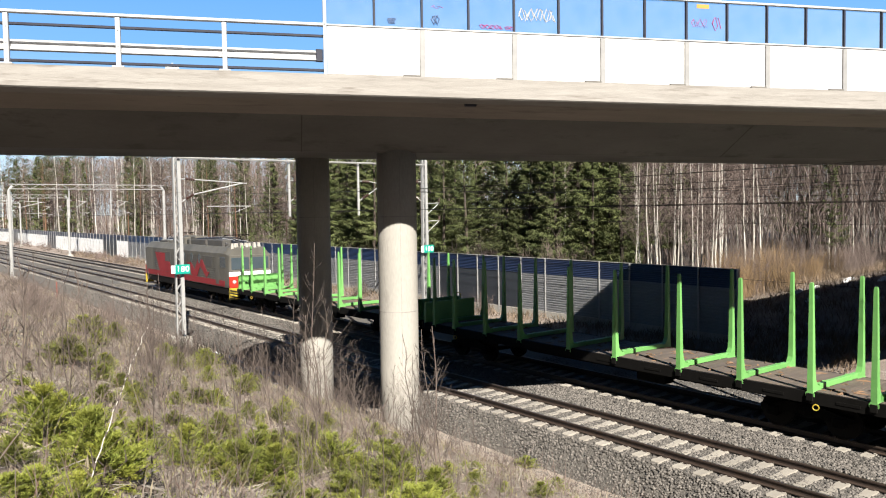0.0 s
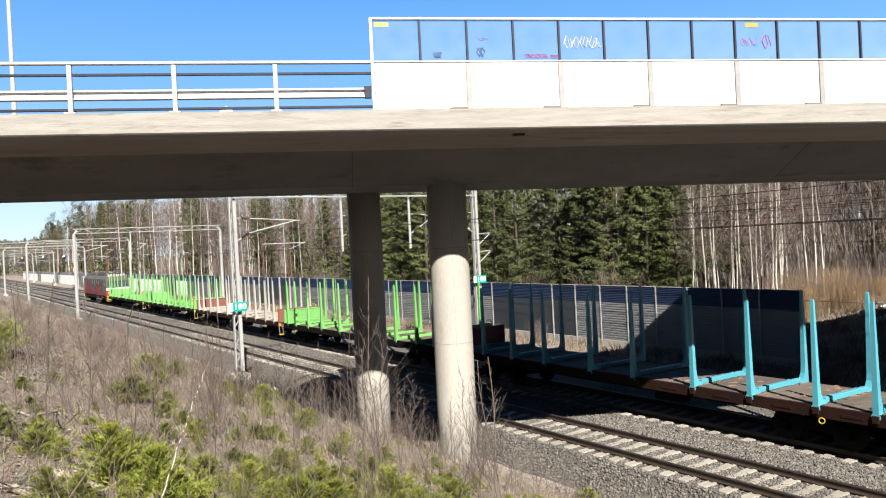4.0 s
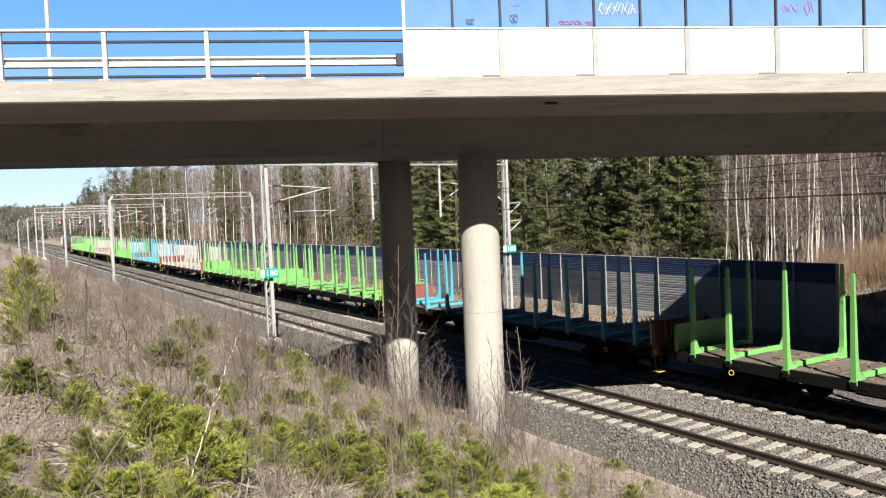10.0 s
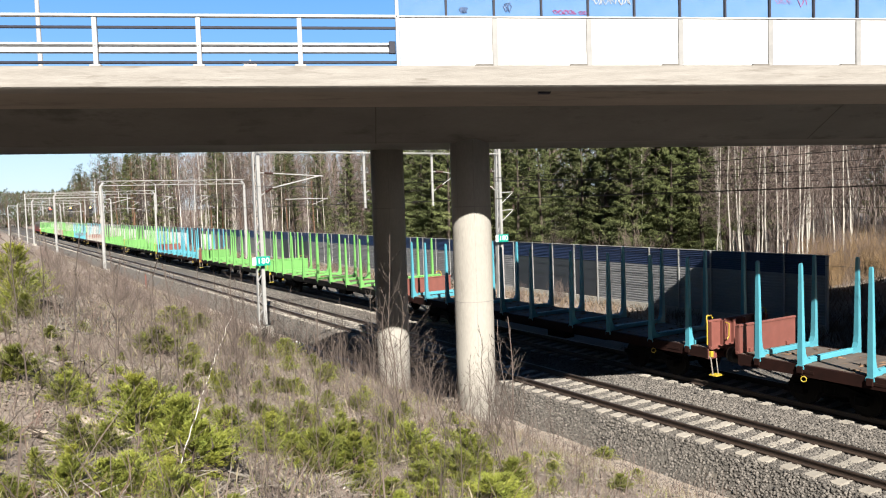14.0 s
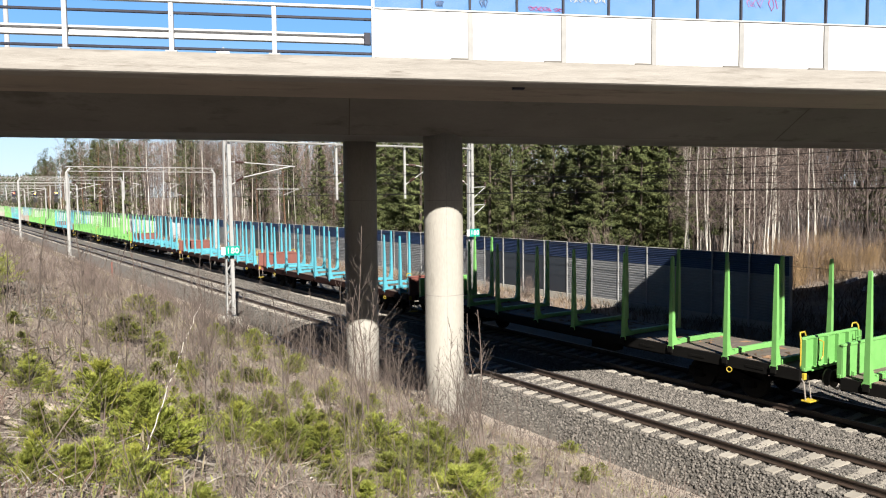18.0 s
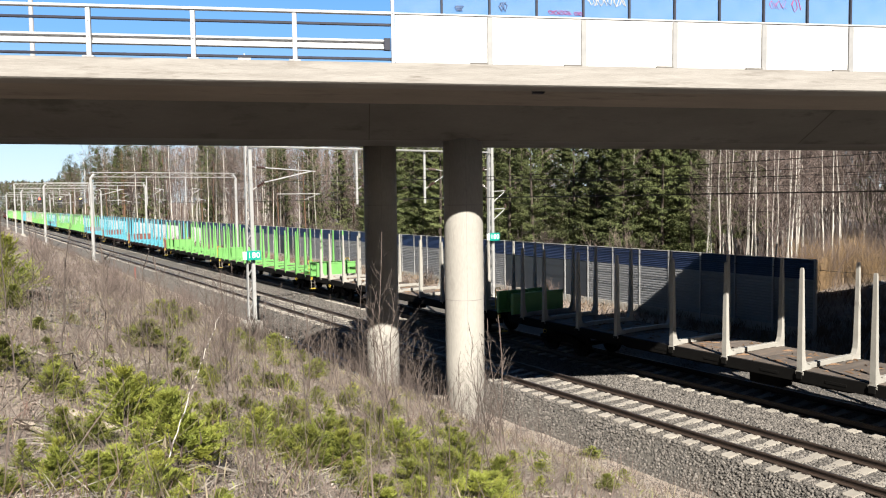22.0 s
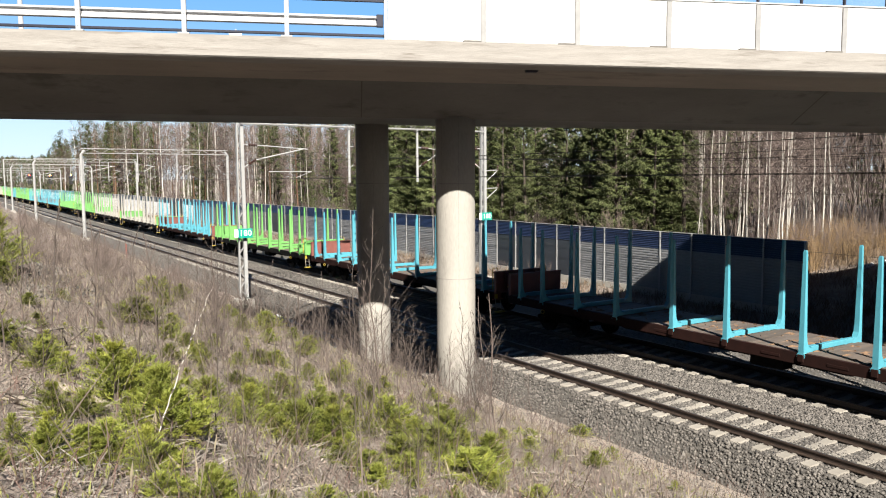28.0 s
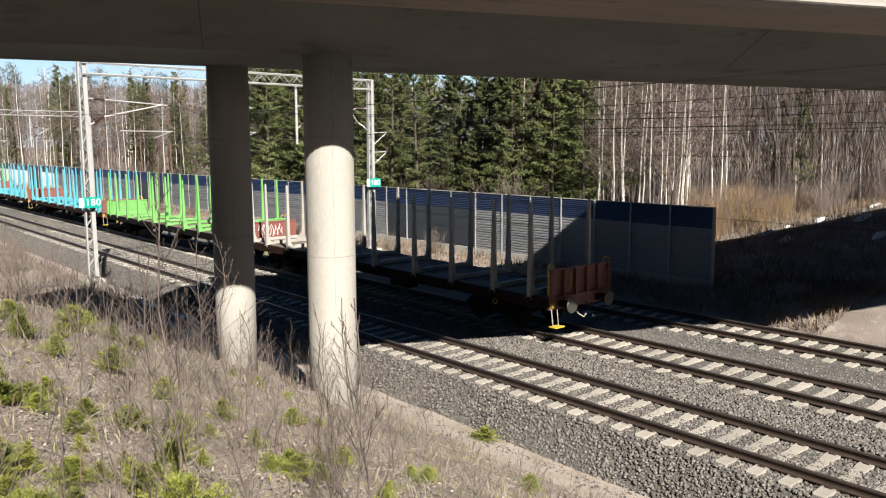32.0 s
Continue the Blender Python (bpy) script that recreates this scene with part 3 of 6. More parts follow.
clear, blend_ = gn.new("ShaderNodeBsdfTransparent"), gn.new("ShaderNodeMixShader")
clear.inputs[0].default_value = (0.95, 0.97, 0.98, 1)
dirt = gn.new("ShaderNodeTexNoise")
dirt.inputs["Scale"].default_value = 2.5
span = gn.new("ShaderNodeMapRange")
span.inputs[3].default_value, span.inputs[4].default_value = 0.0, 0.045
glass.node_tree.links.new(dirt.outputs["Fac"], span.inputs[0])
glass.node_tree.links.new(span.outputs[0], blend_.inputs[0])
glass.node_tree.links.new(clear.outputs[0], blend_.inputs[1])
glass.node_tree.links.new(gb.outputs[0], blend_.inputs[2])
glass.node_tree.links.new(blend_.outputs[0], gn["Material Output"].inputs[0])
for i in range(2 * NP):
    x = POST0 + PITCH / 2 * i
    pane = bpart("screen_pane", Geo().box(x + 0.03, yr + 0.012, 1.02, x + PITCH / 2 - 0.03, yr + 0.02, 1.87), glass, "clear acrylic screen pane")
    pane.visible_shadow = False
    if i:
        bpart("screen_bar", Geo().cbox(x - 0.022, yr - 0.02, 1.02, x + 0.022, yr + 0.05, 1.87, 0.004), MAT["dark_steel"], "dark screen upright")
# far parapet
bpart("far_parapet", Geo().cbox(POST0, B - 0.2, 0.03, 40, B - 0.14, 1.9, 0.01), MAT["panel_white"])
bpart("far_rail", Geo().cbox(-40, B - 0.2, 0.85, POST0, B - 0.14, 0.95, 0.01), MAT["galv"])
# scribbles and small stickers on the screen
ORANGE = material("orange_sticker", (0.9, 0.45, 0.05), (0.85, 0.4, 0.05), 4, 0.5, 0, 0)
PINK = material("pink_spray", (0.75, 0.12, 0.4), (0.65, 0.1, 0.35), 4, 0.6, 0, 0)
BLUEPEN = material("blue_spray", (0.2, 0.3, 0.55), (0.15, 0.25, 0.5), 4, 0.6, 0, 0)
WHITESPRAY = material("white_spray", (0.85, 0.85, 0.85), (0.8, 0.8, 0.8), 4, 0.6, 0, 0)
for i, dx in ((0, 0.06), (8, 0.25)):
    x = POST0 + PITCH / 2 * i + dx
    bpart("sticker", Geo().box(x, yr + 0.006, 1.73, x + 0.3, yr + 0.01, 1.82), ORANGE, "orange warning sticker")


def scrawl(pane, x0, x1, z0, z1, loops, mat, width, seed):
    rnd = random.Random(seed)
    g = Geo()
    base = POST0 + PITCH / 2 * pane
    pts = []
    n = loops * 7
    for k in range(n + 1):
        t = k / n
        pts.append((base + x0 + (x1 - x0) * t + 0.045 * math.sin(k * 2.1), yr + 0.004, (z0 + z1) / 2 + (z1 - z0) / 2 * math.sin(k * 1.45 + rnd.uniform(-0.4, 0.4))))
    bpart("scrawl", g.path(pts, width, 4), mat, "illegible spray scrawl on the screen")


scrawl(4, 0.1, 0.9, 1.26, 1.54, 5, WHITESPRAY, 0.011, 1)
scrawl(3, 0.25, 0.72, 1.06, 1.16, 5, PINK, 0.009, 2)
scrawl(3, 0.8, 0.95, 1.06, 1.14, 2, PINK, 0.009, 3)
scrawl(8, 0.12, 0.5, 1.3, 1.5, 3, PINK, 0.005, 4)
scrawl(8, 0.62, 0.8, 1.25, 1.55, 1, PINK, 0.01, 5)
scrawl(1, 0.3, 0.42, 1.08, 1.2, 3, BLUEPEN, 0.014, 6)
scrawl(2, 0.22, 0.34, 1.1, 1.3, 2, BLUEPEN, 0.014, 7)
scrawl(2, 0.2, 0.42, 1.44, 1.5, 1, PINK, 0.005, 8)

# street lamp column standing on the road beyond the railing
lamp = thing("street_lamp", "slim grey street lamp column on the bridge", "lamp post", BR @ pose(-9.2, F + 8.0, TOP + 0.1))
part("column", Geo().path([(0, 0, 0), (0, 0, 4), (0, 0, 8.5)], [0.075, 0.06, 0.045], 10), MAT["galv"], lamp)
part("arm", Geo().path([(0, 0, 8.4), (0, -0.5, 8.7), (0, -1.5, 8.8)], 0.035, 8), MAT["galv"], lamp)
part("luminaire", Geo().cbox(-0.15, -2.1, 8.74, 0.15, -1.45, 8.86, 0.03), MAT["galv"], lamp)

road_sign = thing("road_sign", "small white plate on a slim post above the roadway", "road sign", BR @ pose(-3.35, F + 9.0, TOP + 0.1))
part("post", Geo().tube((0, 0, 0), (0, 0, 1.7), 0.03, 0.03, 8), MAT["galv"], road_sign)
part("plate", Geo().cbox(-0.19, -0.04, 1.45, 0.19, -0.03, 1.6, 0.004), MAT["sign_white"], road_sign)

# ---- noise barrier ----
barrier = thing("noise_barrier", "long noise barrier of grey and navy panels between pale posts", "noise barrier", pose(FENCE_X, FENCE_Y0, 0), kind="structure")
prof = []
for i in range(16):
    z = 0.35 + i * 0.131
    prof += [(-0.045, z), (-0.045, z + 0.075), (-0.02, z + 0.09), (-0.02, z + 0.12)]
prof_l = [(0.04, 0.35)] + prof + [(0.04, 2.45)]
low_mesh = Geo().loft([[(x, y, z) for x, z in prof_l] for y in (0.0, 1.92)]).mesh("grey_panel", MAT["fence_grey"])
prof = []
for i in range(9):
    z = 2.46 + i * 0.093
    prof += [(-0.06, z), (-0.02, z + 0.07)]
navy_mesh = Geo().loft([[(x, y, z) for x, z in [(0.04, 2.46)] + prof + [(-0.03, 3.3), (0.04, 3.3)]] for y in (0.0, 1.92)]).mesh("navy_panel", MAT["fence_navy"])
slate_mesh = Geo().cbox(-0.03, 0, 0.35, 0.03, 1.92, 2.45, 0.006).mesh("slate_panel", MAT["fence_slate"])
plinth_mesh = Geo().cbox(-0.06, 0, -0.3, 0.06, 1.92, 0.345, 0.01).mesh("plinth", MAT["pier"])
post_mesh = Geo().cbox(-0.08, -0.04, -0.3, 0.08, 0.04, 3.32, 0.006).mesh("fence_post", MAT["fence_post"])
cap_mesh = Geo().cbox(-0.07, 0, 3.302, 0.07, 1.92, 3.33, 0.004).mesh("cap_rail", MAT["fence_post"])
far_low, far_navy, far_post, far_slate = Geo(), Geo(), Geo(), Geo()
for i in range(170):
    y = 2.0 * i
    slate = i % 22 in (7, 8, 9, 10)
    if i < 48:
        part("fence_post", post_mesh, None, barrier, m=pose(0, y, 0))
        part("plinth", plinth_mesh, None, barrier, m=pose(0, y + 0.04, 0))
        part("slate_panel" if slate else "grey_panel", slate_mesh if slate else low_mesh, None, barrier, m=pose(0, y + 0.04, 0))
        part("navy_panel", navy_mesh, None, barrier, m=pose(0, y + 0.04, 0))
        part("cap_rail", cap_mesh, None, barrier, m=pose(0, y + 0.04, 0))
    else:
        far_post.box(-0.08, y - 0.04, -0.3, 0.08, y + 0.04, 3.32)
        (far_slate if slate else far_low).box(-0.03, y + 0.04, -0.1, 0.03, y + 1.96, 2.45)
        far_navy.box(-0.03, y + 0.04, 2.455, 0.03, y + 1.96, 3.3)
part("far_grey_panels", far_low, MAT["fence_pale"], barrier, kind="stuff")
part("far_navy_panels", far_navy, MAT["fence_navy"], barrier, kind="stuff")
part("far_slate_panels", far_slate, MAT["fence_slate"], barrier, kind="stuff")
part("far_posts", far_post, MAT["fence_post"], barrier, kind="stuff")

# ---- the train: one electric locomotive and twenty-four timber wagons on the middle track ----
TRAIN_X, WAGON_PITCH, BODY = TRACKS[1], 20.7056, 19.57
STAKES = (0.78, 2.38, 4.42, 6.45, 8.94, 11.0, 13.52, 15.53, 17.51, 18.89)


def stake_geo(side):
    """A tapered steel upright with a flared foot; side is +1 or -1 across the wagon."""
    g = Geo()
    rings = []
    for z, inner, wy, out in ((1.12, 0.09, 0.12, 0.05), (1.2, 0.09, 0.12, 0.05), (1.25, 0.4, 0.08, 0.045), (1.32, 0.38, 0.078, 0.045), (1.4, 0.2, 0.078, 0.045), (1.54, 0.125, 0.078, 0.045), (1.75, 0.1, 0.074, 0.04), (3.0, 0.075, 0.06, 0.03), (4.02, 0.055, 0.046, 0.02), (4.08, 0.04, 0.035, 0.012)):
        xi, xo = side * (1.39 - inner), side * (1.39 + out)
        rings.append([(xi, -wy, z), (xo, -wy, z), (xo, wy, z), (xi, wy, z)])
    return g.loft(rings)


def cross_beam_geo():
    g = Geo()
    g.cbox(-1.05, -0.075, 1.255, 1.05, 0.075, 1.4, 0.012)
    for s in (-0.62, 0.62):
        g.cbox(s - 0.05, -0.085, 1.25, s + 0.05, 0.085, 1.41, 0.008)
    return g


def board_geo(outward):
    """End board: flat sheet on the load side, ribs and rim on the outside."""
    g = Geo()
    g.cbox(-1.36, -0.03, 1.2, 1.36, 0.03, 2.08, 0.01)
    g.cbox(-1.38, -0.05, 2.05, 1.38, 0.05, 2.12, 0.012)
    g.cbox(-1.38, outward * 0.07 - 0.05, 1.2, 1.38, outward * 0.07 + 0.05, 1.3, 0.012)
    for x in (-1.32, -0.8, -0.27, 0.27, 0.8, 1.32):
        g.cbox(x - 0.045, min(0, outward * 0.14), 1.2, x + 0.045, max(0, outward * 0.14), 2.08, 0.008)
    for x in (-0.9, 0.9):
        g.cbox(x - 0.06, -outward * 0.07 - 0.04, 1.24, x + 0.06, -outward * 0.07 + 0.04, 1.36, 0.01)
    return g


def handle_geo(s):
    return Geo().path([(s * 1.46, 0, 1.35), (s * 1.46, 0, 2.02), (s * 1.45, 0.03, 2.2), (s * 1.4, 0.06, 2.26), (s * 1.2, 0.06, 2.26), (s * 1.15, 0.05, 2.15)], 0.022, 8)


def wheelset_geo():
    g = Geo()
    for s in (-0.8, 0.8):
        rings = []
        for x, r in ((-0.07, 0.2), (-0.06, 0.4), (-0.07, 0.44), (-0.07, 0.46), (0.04, 0.455), (0.06, 0.48), (0.08, 0.48), (0.08, 0.42), (0.03, 0.36), (0.05, 0.2)):
            rings.append([(s - (1 if s > 0 else -1) * x, r * math.cos(2 * math.pi * a / 24), r * math.sin(2 * math.pi * a / 24)) for a in range(24)])
        g.loft(rings)
        for a in range(3):
            t = 2.1 * a
            g.box(s - 0.06, 0.24 * math.cos(t) - 0.03, 0.24 * math.sin(t) - 0.03, s + 0.06, 0.24 * math.cos(t) + 0.03, 0.24 * math.sin(t) + 0.03)
    g.tube((-0.95, 0, 0), (0.95, 0, 0), 0.09, 0.09, 12)
    return g


def bogie_geo():
    g = Geo()
    for s in (-1.02, 1.02):
        g.loft([[(s - 0.06, y, z0), (s + 0.06, y, z0), (s + 0.06, y, z1), (s - 0.06, y, z1)] for y, z0, z1 in ((-1.25, 0.5, 0.62), (-0.9, 0.42, 0.66), (-0.45, 0.5, 0.78), (0, 0.46, 0.8), (0.45, 0.5, 0.78), (0.9, 0.42, 0.66), (1.25, 0.5, 0.62))])
        for y in (-0.9, 0.9):
            g.cbox(s - 0.13, y - 0.16, 0.32, s + 0.13, y + 0.16, 0.6, 0.03)
        for y in (-0.2, 0, 0.2):
            g.tube((s, y, 0.48), (s, y, 0.74), 0.08, 0.08, 10)
    g.cbox(-1.0, -0.2, 0.55, 1.0, 0.2, 0.85, 0.02)
    return g


def buffer_geo(d):
    g = Geo()
    for s in (0,):
        g.tube((s, 0, 1.05), (s, d * 0.3, 1.05), 0.13, 0.12, 14)
        g.tube((s, d * 0.3, 1.05), (s, d * 0.46, 1.05), 0.09, 0.09, 12)
    return g


def disc_geo(d):
    return Geo().loft([[(r * math.cos(a * math.pi / 12), d * q, 1.05 + r * math.sin(a * math.pi / 12)) for a in range(24)] for q, r in ((0.44, 0.1), (0.455, 0.235), (0.485, 0.24), (0.5, 0.22))])


WAGON_MESH = dict(
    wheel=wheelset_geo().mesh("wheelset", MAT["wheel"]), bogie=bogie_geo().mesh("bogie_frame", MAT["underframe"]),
    buf_r=disc_geo(-1).mesh("buffer_disc", MAT["buffer_disc"]), buf_f=disc_geo(1).mesh("buffer_disc", MAT["buffer_disc"]))


def torus_geo(r, w, n=14):
    return Geo().path([(0, r * math.cos(2 * math.pi * a / n), r * math.sin(2 * math.pi * a / n)) for a in range(n + 1)], w, 6)


def make_wagon(stake_mat, board_mat, sill_mat, label, seed):
    rnd = random.Random(seed)
    w = thing("timber_wagon", label, "freight wagon", group="timber wagons of the train")
    st = {s: stake_geo(s).mesh("stake", stake_mat) for s in (-1, 1)}
    cb = cross_beam_geo().mesh("cross_beam", stake_mat)
    for y in STAKES:
        b = part("cross_beam", cb, None, w, m=pose(0, y, 0))
        for s in (-1, 1):
            part("stake", st[s], None, b)
    for s in (-1, 1):
        g = Geo().loft([[(s * 1.36, y, 0.92), (s * 1.42, y, 0.92), (s * 1.42, y, 1.235), (s * 1.3, y, 1.235), (s * 1.3, y, 1.2), (s * 1.36, y, 1.2)][::s] for y in (0, BODY)])
        for y in STAKES:
            g.cbox(min(s * 1.42, s * 1.47), y - 0.09, 1.0, max(s * 1.42, s * 1.47), y + 0.09, 1.2, 0.01)
        for i in range(9):
            y = 1.4 + i * 2.0
            g.cbox(min(s * 1.42, s * 1.432), y - 0.3, 1.02, max(s * 1.42, s * 1.432), y + 0.3, 1.1, 0.004)
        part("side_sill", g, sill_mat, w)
        ring = part("tow_ring", torus_geo(0.075, 0.015), MAT["yellow"], w, "yellow tow ring", m=pose(s * 1.47, 2.2, 0.86, 0, 0, 20))
        part("tow_ring", ring.data, None, w, "yellow tow ring", m=pose(s * 1.47, BODY - 2.2, 0.86, 0, 0, 20))
    g = Geo()
    for s in (-0.35, 0.35):
        g.loft([[(s - 0.08, y, z), (s + 0.08, y, z), (s + 0.08, y, 1.18), (s - 0.08, y, 1.18)] for y, z in ((0, 0.95), (4.6, 0.9), (5.6, 0.62), (BODY - 5.6, 0.62), (BODY - 4.6, 0.9), (BODY, 0.95))])
    for i in range(10):
        y = 0.6 + i * (BODY - 1.2) / 9
        g.box(-1.36, y - 0.06, 1.0, 1.36, y + 0.06, 1.17)
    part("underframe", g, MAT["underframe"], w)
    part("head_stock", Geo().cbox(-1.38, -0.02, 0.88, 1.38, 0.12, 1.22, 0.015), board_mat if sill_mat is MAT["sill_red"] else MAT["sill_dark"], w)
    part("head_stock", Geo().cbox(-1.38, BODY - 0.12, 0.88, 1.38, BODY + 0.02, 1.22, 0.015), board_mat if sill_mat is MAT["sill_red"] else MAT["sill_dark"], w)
    for i in range(12):
        y0, y1 = BODY * i / 12, BODY * (i + 1) / 12
        part("deck_board", Geo().cbox(-1.31, y0 + 0.01, 1.2, 1.31, y1 - 0.01, 1.243 + rnd.uniform(-0.004, 0.006), 0.008), MAT["deck_wood"], w)
    part("end_board", board_geo(-1), board_mat, w, m=pose(0, 0.0, 0))
    part("end_board", board_geo(1), board_mat, w, m=pose(0, BODY, 0))
    for s in (-1, 1):
        part("grab_handle", handle_geo(s), MAT["yellow"], w, "yellow grab handle", m=pose(0, -0.04, 0))
        part("lamp_bracket", Geo().cbox(s * 1.3 - 0.06, -0.1, 0.96, s * 1.3 + 0.06, -0.02, 1.14, 0.01), MAT["yellow"], w, "yellow lamp bracket")
    part("step_hanger", Geo().path([(-1.35, -0.15, 0.4), (-1.35, -0.08, 0.9), (-1.35, 0.0, 1.0)], 0.02, 6).path([(-1.1, -0.15, 0.4), (-1.1, -0.08, 0.9)], 0.016, 6), MAT["deadwood"], w)
    part("shunter_step", Geo().cbox(-1.42, -0.32, 0.38, -1.0, -0.04, 0.42, 0.008), MAT["yellow"], w, "worn yellow shunter's step")
    part("corner_ladder", Geo().path([(1.1, -0.16, 1.25), (1.1, -0.16, 2.06)], 0.016, 6).path([(1.34, -0.16, 1.25), (1.34, -0.16, 2.06)], 0.016, 6).path([(1.1, -0.16, 1.45), (1.34, -0.16, 1.45)], 0.013, 6).path([(1.1, -0.16, 1.68), (1.34, -0.16, 1.68)], 0.013, 6).path([(1.1, -0.16, 1.9), (1.34, -0.16, 1.9)], 0.013, 6), board_mat, w)
    part("cross_handle", Geo().path([(-0.75, -0.05, 1.42), (-0.72, -0.17, 1.44), (-0.62, -0.18, 1.55), (-0.6, -0.18, 1.95), (-0.6, -0.05, 1.98)], 0.018, 6), MAT["yellow"], w, "yellow bent hand rail")
    for s in (-0.875, 0.875):
        for d, y in (("buf_r", 0), ("buf_f", BODY)):
            b = part("buffer", buffer_geo(-1 if y == 0 else 1).mesh("buffer", sill_mat), None, w, m=pose(s, y, 0))
            part("buffer_disc", WAGON_MESH[d], None, b, "greasy grey buffer disc")
        part("buffer_step", Geo().cbox(s - 0.27, -0.2, 1.2, s + 0.27, -0.02, 1.235, 0.006), board_mat, w)
    part("coupling", Geo().path([(0, BODY + 0.02, 1.02), (0, BODY + 0.4, 1.0), (0, BODY + 0.6, 0.9), (0, BODY + 1.0, 0.95)], 0.05, 8), MAT["underframe"], w)
    part("brake_hose", Geo().path([(0.3, -0.02, 0.95), (0.32, -0.22, 0.75), (0.25, -0.4, 0.55), (0.15, -0.45, 0.6)], 0.025, 6), MAT["black"], w)
    part("brake_hose", Geo().path([(-0.3, -0.02, 0.95), (-0.32, -0.25, 0.7), (-0.22, -0.4, 0.6), (-0.15, -0.42, 0.7)], 0.025, 6), MAT["deadwood"], w)
    for yc in (2.7, BODY - 2.7):
        bg = part("bogie", WAGON_MESH["bogie"], None, w, m=pose(0, yc, 0))
        for d in (-0.9, 0.9):
            part("wheelset", WAGON_MESH["wheel"], None, bg, m=pose(0, d, 0.46))
    part("equipment_box", Geo().cbox(-1.1, 7.2, 0.55, -0.6, 8.3, 0.9, 0.03), MAT["underframe"], w)
    part("air_tank", Geo().tube((0.7, 6.6, 0.75), (0.7, 8.4, 0.75), 0.2, 0.2, 14), MAT["underframe"], w)
    g = Geo()
    for i in range(190):
        x, y, a, l = rnd.uniform(-1.2, 1.2), rnd.uniform(0.3, BODY - 0.3), rnd.uniform(0, math.pi), rnd.uniform(0.03, 0.24)
        t = rnd.uniform(0.012, 0.03)
        c, s_ = math.cos(a) * l, math.sin(a) * l
        g.add([(x - c - s_ * 0.2, y - s_ + c * 0.2, 1.25), (x + c - s_ * 0.2, y + s_ + c * 0.2, 1.25), (x + c + s_ * 0.2, y + s_ - c * 0.2, 1.25), (x, y, 1.25 + 2 * t)], [(0, 1, 2), (0, 1, 3), (1, 2, 3), (2, 0, 3)])
    part("bark_debris", g, MAT["bark_bits"], w, "bark and splinters left on the deck", kind="stuff")
    return w


LABELS = {
    "g": "empty timber wagon with bright green stakes and green end boards",
    "b": "empty timber wagon with sky-blue stakes and red-brown end boards",
    "w": "empty timber wagon with weathered white stakes and red-brown end boards",
    "v": "empty timber wagon with white stakes and green end boards"}
first = {}
ORDER = "ggwgbwggbggbbbggvvbgbbgw"
WAGONS = []
for i, k in enumerate(ORDER):
    if k not in first:
        ob = make_wagon(*{"g": (MAT["green"], MAT["green"], MAT["sill_dark"]), "b": (MAT["blue"], MAT["redbrown"], MAT["sill_red"]), "w": (MAT["grey_white"], MAT["redbrown"], MAT["sill_red"]), "v": (MAT["grey_white"], MAT["green"], MAT["sill_dark"])}[k], LABELS[k], i + 1)
        first[k] = ob
    else:
        ob = copy_thing(first[k], pose(0, 0, 0))
    WAGONS.append(ob)
# spray paint on the front board of the last wagon
g_spray = random.Random(5)
pts = [(-0.75 + 1.35 * k / 40 + 0.06 * math.sin(k * 1.7), BODY - 0.035, 1.68 + 0.28 * math.sin(k * 0.95) + 0.05 * g_spray.uniform(-1, 1)) for k in range(41)]
part("spray_paint", Geo().path(pts, 0.022, 4), WHITESPRAY, WAGONS[-1], "illegible white spray paint on the board")


